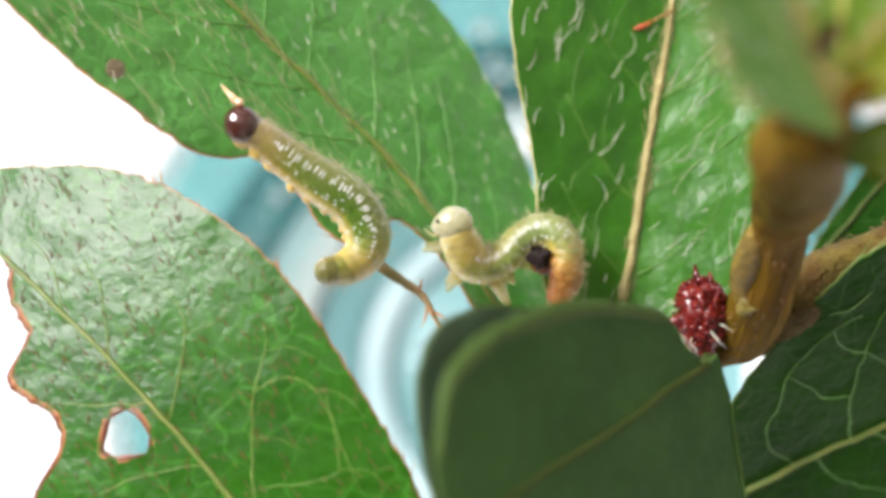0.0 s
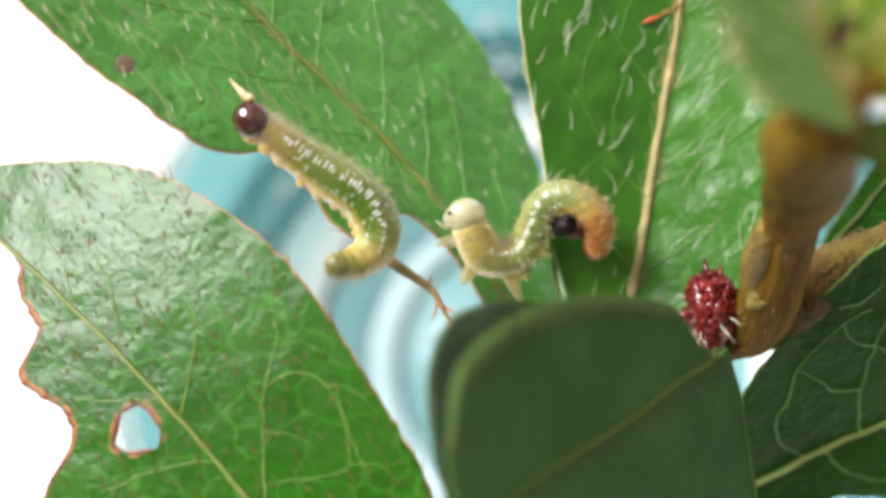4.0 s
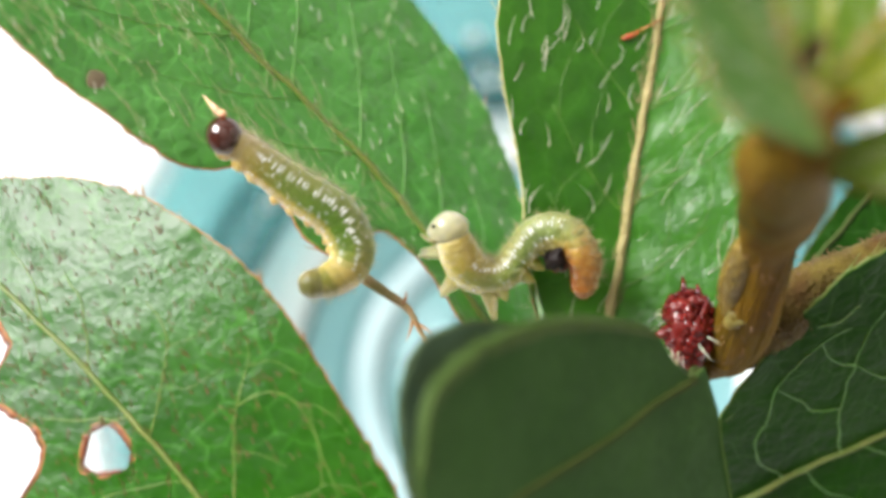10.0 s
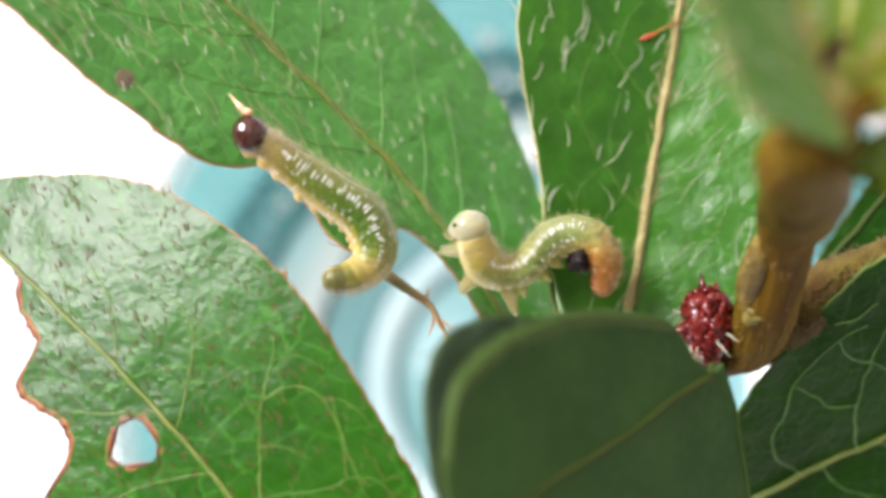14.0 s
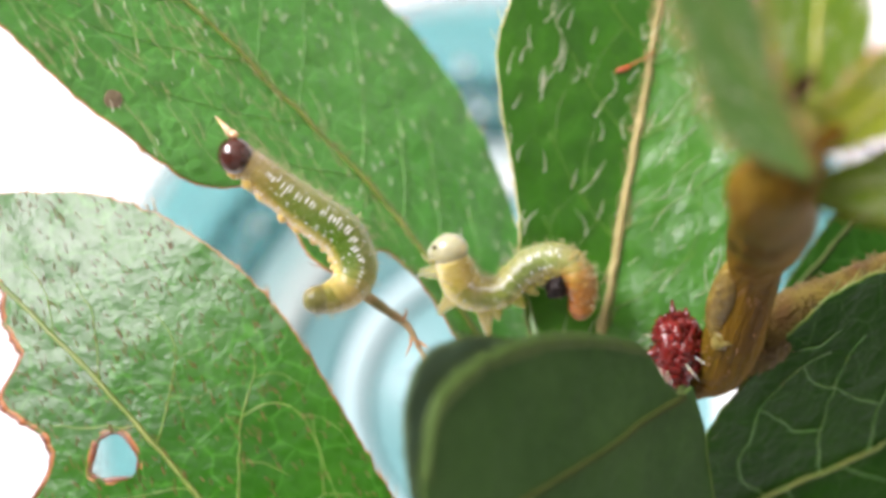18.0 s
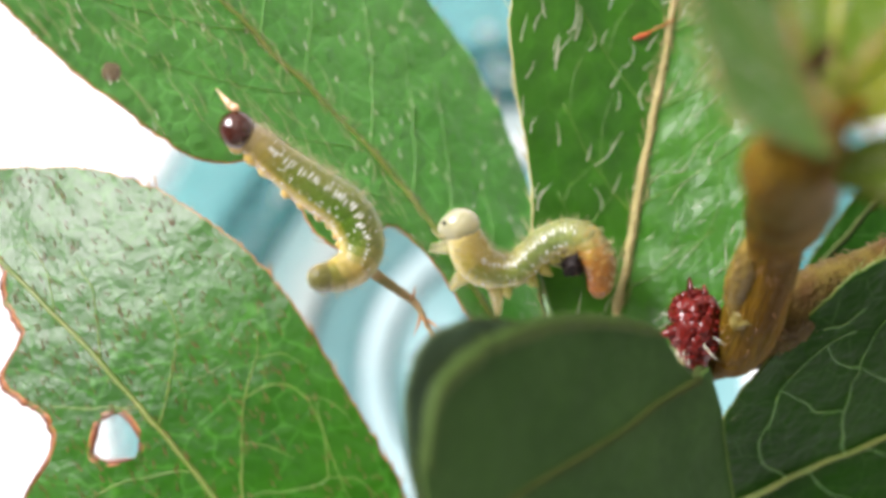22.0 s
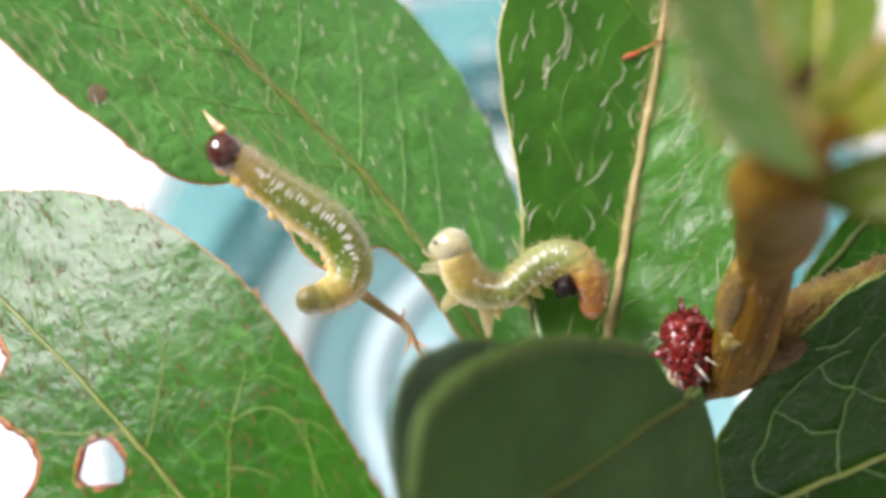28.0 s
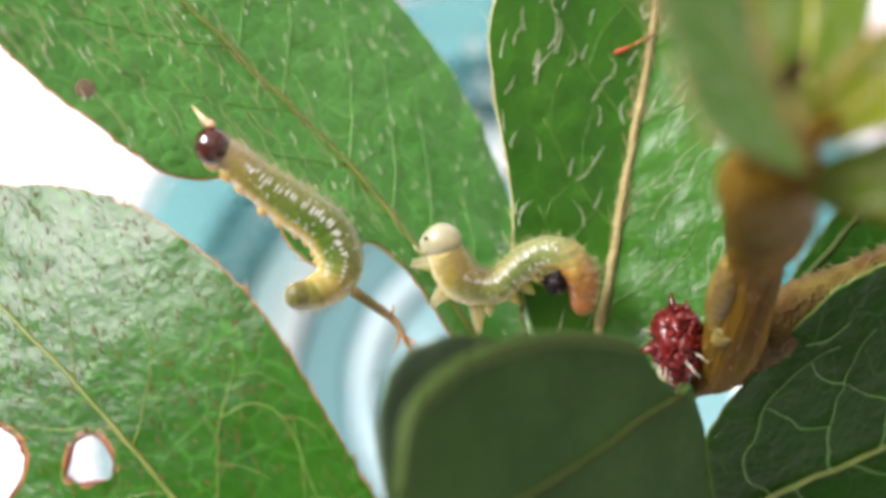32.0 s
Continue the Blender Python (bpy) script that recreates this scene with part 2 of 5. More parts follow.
ORANGE = plain("bristle_orange", (0.70, 0.36, 0.18), (0.85, 0.62, 0.42), rough=0.25, sss=0.4, coat=0.6)
TORN = plain("torn_brown", (0.18, 0.19, 0.06), (0.46, 0.29, 0.15), scale=1200.0, rough=0.5, bump_size=0.00006)
STAIN = plain("stain_brown", (0.10, 0.09, 0.045), (0.15, 0.11, 0.06), rough=0.5)
FLECK = plain("fleck_orange_red", (0.34, 0.05, 0.02), (0.46, 0.11, 0.04), rough=0.4, sss=0.3)
BUD = plain("bud_red", (0.045, 0.003, 0.003), (0.17, 0.013, 0.010), scale=1500.0, rough=0.22, sss=0.35, coat=0.2, shine=0.3)
def glassy(name, a, b, rough=0.12, clear=0.25, scale=90.0, coat=0.6, see=0.0):
    """Moulded coloured glass: slightly cloudy, glossy, with soft waves in its surface."""
    m, t, p = material(name)
    t.links.new(ramp(t, noise_of(t, scale, 3.0), (0.35, a), (0.68, b)), p.inputs["Base Color"])
    for key, value in (("Roughness", rough), ("IOR", 1.45), ("Transmission Weight", clear), ("Coat Weight", coat), ("Coat Roughness", 0.05)):
        p.inputs[key].default_value = value
    t.links.new(bump(t, noise_of(t, 160.0, 2.0), 0.35, 0.001), p.inputs["Normal"])
    if see:
        pane = node(t, "ShaderNodeBsdfTransparent", Color=(*[min(1.0, 0.35 + 0.75 * c) for c in b], 1))
        mix = node(t, "ShaderNodeMixShader", Fac=see)
        t.links.new(p.outputs[0], mix.inputs[1])
        t.links.new(pane.outputs[0], mix.inputs[2])
        t.links.new(mix.outputs[0], t.nodes["Material Output"].inputs["Surface"])
    return m


GLASS_WALL = glassy("glass_teal_clear", (0.02, 0.21, 0.21), (0.20, 0.55, 0.55), scale=110.0, see=0.65)
# lower wall glass is darker: the inner wall's shade is put into its colour
GLASS_FOOT_SHADED = glassy("glass_teal_shaded", (0.02, 0.21, 0.22), (0.12, 0.43, 0.44), scale=60.0, see=0.4)
# lip glass near white: the light it catches is put into the colour
GLASS_LIP_LIT = glassy("glass_lip_lit", (0.86, 0.88, 0.90), (0.91, 0.92, 0.93), see=0.65)
GLASS_FRINGE = glassy("glass_fringe_blue", (0.10, 0.15, 0.30), (0.20, 0.27, 0.42), see=0.5)
GLASS_DEEP = glassy("glass_teal_grey", (0.12, 0.30, 0.31), (0.20, 0.39, 0.41), rough=0.5, clear=0.1, coat=0.1)
GLASS_MID = glassy("glass_teal_light", (0.15, 0.36, 0.38), (0.23, 0.45, 0.47), rough=0.5, clear=0.1, coat=0.1)
GLASS_PALE = glassy("glass_teal_pale", (0.42, 0.62, 0.66), (0.56, 0.72, 0.75), rough=0.5, clear=0.1, coat=0.1)
# outer bottom ring: reflected window light painted in as near-white glass
GLASS_SHEEN = glassy("glass_sheen_white", (0.88, 0.93, 0.95), (0.93, 0.96, 0.97), rough=0.28, clear=0.0, coat=1.0)
GLINT_DROP = glassy("glint_white", (0.90, 0.95, 0.96), (0.96, 0.98, 0.98), rough=0.02, clear=0.4)
TABLE_WHITE = plain("table_white", (0.80, 0.80, 0.82), (0.86, 0.86, 0.87), scale=40.0, rough=0.5)
WALL_BEIGE = plain("wall_beige", (0.36, 0.34, 0.31), (0.42, 0.40, 0.37), scale=8.0, rough=0.8)
FRAME_WHITE = plain("window_frame_white", (0.72, 0.72, 0.71), (0.80, 0.80, 0.79), scale=30.0, rough=0.4)
def blended(name, stops, size, wet=0.5, clear=0.10):
    """One skin for each ring, shading from tone to tone along the body; stops: place, belly, side, back."""
    made = {}

    def pick(t):
        key = round(t, 3)
        if key not in made:
            tones = [tuple(curve_at([(p[0], p[i][c]) for p in stops], t) for c in range(3)) for i in (1, 2, 3)]
            made[key] = skin(name, *[tuple(max(c, 0.003) for c in tone) for tone in tones], size, wet if t < 0.76 else 0.15, clear)
        return made[key]
    return pick


SKIN_A = blended("skin_green", [(0.0, (0.50, 0.38, 0.16), (0.36, 0.28, 0.12), (0.46, 0.38, 0.28)), (0.12, (0.44, 0.26, 0.04), (0.24, 0.20, 0.04), (0.27, 0.23, 0.09)), (0.3, (0.54, 0.37, 0.05), (0.12, 0.18, 0.014), (0.20, 0.22, 0.05)),
                                (0.75, (0.66, 0.50, 0.08), (0.12, 0.20, 0.016), (0.20, 0.24, 0.05)), (0.88, (0.62, 0.46, 0.12), (0.46, 0.36, 0.10), (0.44, 0.34, 0.09)), (0.95, (0.44, 0.34, 0.08), (0.20, 0.20, 0.03), (0.30, 0.26, 0.06)), (1.0, (0.20, 0.16, 0.05), (0.12, 0.12, 0.03), (0.16, 0.14, 0.04))], 0.00066)
SKIN_B = blended("skin_pale_green", [(0.0, (0.56, 0.49, 0.21), (0.55, 0.45, 0.15), (0.52, 0.40, 0.11)), (0.09, (0.50, 0.41, 0.06), (0.48, 0.38, 0.07), (0.46, 0.34, 0.07)), (0.18, (0.42, 0.37, 0.04), (0.27, 0.29, 0.06), (0.38, 0.31, 0.08)),
                                     (0.62, (0.44, 0.37, 0.04), (0.19, 0.26, 0.065), (0.25, 0.28, 0.10)), (0.76, (0.70, 0.52, 0.10), (0.29, 0.31, 0.085), (0.28, 0.28, 0.10)), (0.84, (0.34, 0.15, 0.02), (0.42, 0.25, 0.05), (0.38, 0.25, 0.08)), (0.91, (0.13, 0.035, 0.006), (0.32, 0.14, 0.022), (0.36, 0.18, 0.045)), (1.0, (0.16, 0.045, 0.007), (0.29, 0.11, 0.015), (0.34, 0.15, 0.03))], 0.0005, 0.14, 0.15)
SKIN_SHED = skin("skin_shed_brown", (0.10, 0.02, 0.004), (0.16, 0.04, 0.006), (0.20, 0.06, 0.010), 0.0005)
SKIN_FOOT = plain("skin_foot_yellow", (0.42, 0.28, 0.05), (0.56, 0.42, 0.12), rough=0.25, sss=0.6, coat=0.6, radius=(1.0, 0.9, 0.4))
FOLD_GLINT = plain("fold_glint_white", (0.75, 0.78, 0.70), (0.88, 0.90, 0.86), rough=0.15, coat=1.0)
HEAD_DARK = plain("head_chestnut", (0.028, 0.006, 0.004), (0.060, 0.012, 0.006), scale=1500.0, rough=0.14, coat=1.0)
HEAD_PALE = plain("head_cream", (0.46, 0.45, 0.29), (0.52, 0.51, 0.35), scale=1200.0, rough=0.12, sss=1.0, coat=1.0, radius=(1.0, 0.95, 0.7), depth=0.0016)
for key, value in (("Transmission Weight", 0.35), ("IOR", 1.3)):
    HEAD_PALE.node_tree.nodes["Principled BSDF"].inputs[key].default_value = value
BLACK = plain("black_shell", (0.006, 0.005, 0.005), (0.020, 0.012, 0.010), scale=2500.0, rough=0.5, bump_size=0.00008, shine=0.15, coat=0.08)
LEG_AMBER = skin("leg_amber", (0.62, 0.54, 0.24), (0.58, 0.46, 0.10), (0.56, 0.44, 0.06), 0.0015, 0.6, 0.2, 0.55)
PROLEG = skin("proleg_yellow", (0.70, 0.60, 0.20), (0.60, 0.50, 0.10), (0.60, 0.50, 0.09), 0.0010, 0.6, 0.15, 0.45)
FUZZ = plain("fuzz_tan", (0.42, 0.37, 0.18), (0.56, 0.50, 0.30), rough=0.4)
STIPULE = plain("stipule_amber", (0.10, 0.066, 0.007), (0.28, 0.19, 0.022), scale=1100.0, rough=0.45, bump_size=0.0004, sss=0.2, coat=0.1)
LEG_CLEAR = skin("leg_clear_white", (0.62, 0.57, 0.36), (0.60, 0.52, 0.26), (0.58, 0.48, 0.14), 0.0015, 0.8, 0.2, 0.62)


# ---- mesh helpers ----
def mesh_of(name, verts, faces, mats, smooth=True, slots=None):
    me = bpy.data.meshes.new(name)
    me.from_pydata([tuple(c * MM for c in v) for v in verts], [], faces)
    for m in mats if isinstance(mats, (list, tuple)) else [mats]:
        me.materials.append(m)
    if smooth:
        me.polygons.foreach_set("use_smooth", [True] * len(me.polygons))
    if slots:
        me.polygons.foreach_set("material_index", slots)
    me.update()
    return me


def part(name, data, parent, label="", kind=""):
    ob = new(name, data)
    ob.parent = parent
    return tagged(ob, label=label, kind=kind)


class Shape:
    """Gathers verts and faces of one mesh, in millimetres."""

    def __init__(self):
        self.v, self.f = [], []

    def tube(self, pts, radii, sides=6, caps=True, squash=1.0):
        pts = [Vector(p) for p in pts]
        start = len(self.v)
        ref = Vector((0.31, 0.22, 0.93))
        for i, p in enumerate(pts):
            d = (pts[min(i + 1, len(pts) - 1)] - pts[max(i - 1, 0)]).normalized()
            a = d.cross(ref)
            a = a.normalized() if a.length > 1e-4 else Vector((1, 0, 0))
            b = a.cross(d).normalized()
            for k in range(sides):
                w = 2 * math.pi * k / sides
                self.v.append(p + radii[i] * (math.cos(w) * a + squash * math.sin(w) * b))
        n = len(pts)
        for i in range(n - 1):
            for k in range(sides):
                q = start + i * sides
                self.f.append((q + k, q + (k + 1) % sides, q + sides + (k + 1) % sides, q + sides + k))
        if caps:
            self.f.append(tuple(start + k for k in reversed(range(sides))))
            self.f.append(tuple(start + (n - 1) * sides + k for k in range(sides)))
        return self

    def ball(self, c, r, rings=7, sides=10, turn=None, wobble=0.0):
        """Ellipsoid round c with half axes r, turned by a 3x3 matrix."""
        c, start = Vector(c), len(self.v)
        turn = turn or Matrix.Identity(3)
        rows = []
        for i in range(rings + 1):
            th = math.pi * i / rings
            row = []
            for k in range(1 if i in (0, rings) else sides):
                ph = 2 * math.pi * k / sides
                v = Vector((math.sin(th) * math.cos(ph), math.sin(th) * math.sin(ph), math.cos(th)))
                s = 1 + wobble * noise.noise(v * 2.3 + c * 3.1)
                row.append(len(self.v))
                self.v.append(c + turn @ Vector((v.x * r[0] * s, v.y * r[1] * s, v.z * r[2] * s)))
            rows.append(row)
        for a, b in zip(rows, rows[1:]):
            for k in range(sides):
                q = [a[k % len(a)], b[k % len(b)], b[(k + 1) % len(b)], a[(k + 1) % len(a)]]
                q = list(dict.fromkeys(q))
                if len(q) > 2:
                    self.f.append(tuple(q))
        return self

    def lathe(self, profile, sides=64, at=(0, 0, 0)):
        start, n = len(self.v), len(profile)
        for k in range(sides):
            w = 2 * math.pi * k / sides
            for r, z in profile:
                self.v.append(Vector((at[0] + r * math.cos(w), at[1] + r * math.sin(w), at[2] + z)))
        for k in range(sides):
            for i in range(n - 1):
                a, b = start + k * n + i, start + (k + 1) % sides * n + i
                self.f.append((a, b, b + 1, a + 1))
        return self

    def box(self, lo, hi, edge=0.0):
        (x0, y0, z0), (x1, y1, z1) = lo, hi
        s = len(self.v)
        self.v += [Vector(p) for p in ((x0, y0, z0), (x1, y0, z0), (x1, y1, z0), (x0, y1, z0), (x0, y0, z1), (x1, y0, z1), (x1, y1, z1), (x0, y1, z1))]
        self.f += [tuple(s + i for i in q) for q in ((0, 3, 2, 1), (4, 5, 6, 7), (0, 1, 5, 4), (1, 2, 6, 5), (2, 3, 7, 6), (3, 0, 4, 7))]
        return self

    def mesh(self, name, mats, smooth=True):
        return mesh_of(name, self.v, self.f, mats, smooth)


def spline(points, n):
    """n points along a smooth curve through the given ones."""
    p = [Vector(q) for q in points]
    p = [2 * p[0] - p[1]] + p + [2 * p[-1] - p[-2]]
    out = []
    spans = len(p) - 3
    for k in range(n):
        s = k / (n - 1) * spans
        i = min(int(s), spans - 1)
        u = s - i
        a, b, c, d = p[i:i + 4]
        out.append(0.5 * ((2 * b) + (c - a) * u + (2 * a - 5 * b + 4 * c - d) * u * u + (3 * b - a - 3 * c + d) * u ** 3))
    return out


def curve_at(pairs, x):
    """Smooth value at x between (position, value) pairs."""
    if x <= pairs[0][0]:
        return pairs[0][1]
    for (a, p), (b, q) in zip(pairs, pairs[1:]):
        if x <= b:
            u = (x - a) / (b - a)
            i = pairs.index((a, p))
            m0 = (q - pairs[i - 1][1]) / (b - pairs[i - 1][0]) if i else (q - p) / (b - a)
            m1 = (pairs[i + 2][1] - p) / (pairs[i + 2][0] - a) if i + 2 < len(pairs) else (q - p) / (b - a)
            h = b - a
            return (2 * u ** 3 - 3 * u * u + 1) * p + (u ** 3 - 2 * u * u + u) * h * m0 + (3 * u * u - 2 * u ** 3) * q + (u ** 3 - u * u) * h * m1
    return pairs[-1][1]


def inside(poly, x, y):
    hit = False
    for (ax, ay), (bx, by) in zip(poly, poly[1:] + poly[:1]):
        if (ay > y) != (by > y) and x < (bx - ax) * (y - ay) / (by - ay) + ax:
            hit = not hit
    return hit


# ---- the room ----
def block(name, lo, hi, mat, label, category):
    ob = new(name, Shape().box([c * 1000 for c in lo], [c * 1000 for c in hi]).mesh(name, mat, False))
    return tagged(ob, label, category, kind="structure")


FLOOR_Z, TOP_Z, EAST, SOUTH, NORTH = -0.74, 1.90, 1.3, -1.2, 1.5
block("floor", (WEST - 0.1, SOUTH - 0.1, FLOOR_Z - 0.1), (EAST + 0.1, NORTH + 0.1, FLOOR_Z), WALL_BEIGE, "pale plain floor of the room", "floor")
block("ceiling", (WEST - 0.1, SOUTH - 0.1, TOP_Z), (EAST + 0.1, NORTH + 0.1, TOP_Z + 0.1), WALL_BEIGE, "beige plain ceiling of the room", "ceiling")
block("wall_east", (EAST, SOUTH, FLOOR_Z), (EAST + 0.1, NORTH, TOP_Z), WALL_BEIGE, "beige plain wall of the room", "wall")
block("wall_north", (WEST, NORTH, FLOOR_Z), (EAST, NORTH + 0.1, TOP_Z), WALL_BEIGE, "beige plain wall of the room", "wall")
block("wall_south", (WEST, SOUTH - 0.1, FLOOR_Z), (EAST, SOUTH, TOP_Z), WALL_BEIGE, "beige plain wall of the room", "wall")
wall = Shape()
y0, y1, z0, z1 = WINDOW_Y - WINDOW_W / 2, WINDOW_Y + WINDOW_W / 2, WINDOW_Z - WINDOW_H / 2, WINDOW_Z + WINDOW_H / 2
for lo, hi in (((SOUTH, FLOOR_Z), (y0, TOP_Z)), ((y1, FLOOR_Z), (NORTH, TOP_Z)), ((y0, FLOOR_Z), (y1, z0)), ((y0, z1), (y1, TOP_Z))):
    wall.box(((WEST - 0.1) * 1000, lo[0] * 1000, lo[1] * 1000), (WEST * 1000, hi[0] * 1000, hi[1] * 1000))
tagged(new("wall_west", wall.mesh("wall_west", WALL_BEIGE, False)), "beige wall with the window opening", "wall", kind="structure")
window = tagged(new("window_1"), "white framed window beside the table", "window", kind="structure")
window.location = (WEST - 0.05, WINDOW_Y, WINDOW_Z)
fr = Shape()
w2, h2 = WINDOW_W * 500, WINDOW_H * 500
fr.box((-20, -w2, -h2), (20, -w2 + 30, h2)).box((-20, w2 - 30, -h2), (20, w2, h2)).box((-20, -w2 + 30, -h2), (20, w2 - 30, -h2 + 30)).box((-20, -w2 + 30, h2 - 30), (20, w2 - 30, h2))
part("window_frame", fr.mesh("window_frame", FRAME_WHITE, False), window)

table = tagged(new("table"), "white table top under the teal glass dish", "table")
top = Shape().box((-600, -500, -30), (600, 550, 0))
part("tabletop", top.mesh("tabletop", TABLE_WHITE, False), table)
leg_mesh = Shape().box((-25, -25, -740), (25, 25, -30)).mesh("leg", TABLE_WHITE, False)
for lx in (-560, 560):
    for ly in (-460, 510):
        part("leg", leg_mesh, table).location = (lx * MM, ly * MM, 0)

# ---- teal glass dish in which the twig stands ----
GLASS_X, GLASS_Y = 6.2, 8.2
glass = tagged(new("glass_dish"), "round teal glass dish with ringed bottom, under the twig", "dish")
glass.location = (GLASS_X * MM, GLASS_Y * MM, 0)


def turned(name, profile, mat, label=""):
    return part(name, Shape().lathe(profile + profile[:1], 128).mesh(name, mat), glass, label)


turned("wall", [(23.3, 5.0), (24.4, 8.0), (25.4, 11.0), (26.2, 13.2), (27.6, 13.2), (26.6, 10.0), (25.6, 7.0), (24.8, 5.0)], GLASS_WALL)
turned("wall_foot", [(21.3, 1.0), (21.9, 1.5), (22.9, 4.0), (23.25, 4.98), (24.78, 4.98), (23.6, 1.2), (22.8, 0.2), (21.3, 0.2)], GLASS_FOOT_SHADED, "teal foot of the wall, darkened to imitate its shade")
turned("lip", [(26.2, 13.25), (26.5, 14.3), (27.1, 15.1), (27.9, 15.3), (28.7, 14.9), (28.95, 14.0), (28.6, 13.25)], GLASS_LIP_LIT, "thick rounded lip, whitened for the light it catches")
# ring added round the lip to imitate the blue fringe of a lens
turned("lip_fringe", [(28.75, 14.85), (29.2, 14.6), (29.4, 13.9), (29.2, 13.2), (28.7, 13.2), (29.0, 14.0)], GLASS_FRINGE, "added dark blue-grey ring imitating a lens colour fringe")
turned("bottom_ring", [(16.4, 0.2), (16.5, 1.8), (17.0, 2.0), (20.6, 1.0), (21.2, 0.7), (21.2, 0.2)], GLASS_SHEEN, "outer ring, whitened to imitate window sheen")
turned("bottom_ring", [(12.4, 0.2), (12.5, 0.9), (13.0, 1.05), (15.9, 1.05), (16.3, 0.9), (16.3, 0.2)], GLASS_MID, "light teal ring")
turned("bottom_ring", [(10.0, 0.2), (10.1, 1.2), (10.6, 1.45), (11.9, 1.45), (12.25, 1.2), (12.3, 0.2)], GLASS_PALE, "raised pale ring")
turned("bottom", [(0.01, 0.2), (0.01, 0.8), (5.0, 0.8), (5.4, 1.1), (6.4, 1.1), (6.8, 0.8), (9.5, 0.8), (9.9, 0.6), (9.9, 0.2)], GLASS_DEEP)
# drops added for the bright glints on the wall, whitened to look lit
for dx, dy, dz, r in ((2.88, 31.7, 9.6, 0.6), (3.6, 30.4, 7.0, 0.4), (4.3, 29.7, 6.2, 0.5), (-11.8, 20.4, 6.6, 0.6), (-12.7, 19.6, 5.4, 0.22), (3.1, 29.2, 5.6, 0.2)):
    part("glint_drop", Shape().ball((dx - GLASS_X, dy - GLASS_Y, dz), (r, r, r * 0.8), 8, 12, wobble=0.3).mesh("glint_drop", GLINT_DROP), glass, "drop on the wall, whitened to imitate a bright glint")

# ---- the twig ----
NODE = Vector((8.4, -3.0, -33.0))
twig = tagged(new("azalea_twig"), "leafy azalea twig with hairy leaves in a teal glass dish", "twig")
twig.matrix_world = STAND @ Matrix.Translation(NODE * MM)


def rel(v):
    return Vector(v) - NODE


def at(x, y, d):
    """Place in the twig's space from right, up and depth in the set-up frame."""
    return rel((x, y, -d))


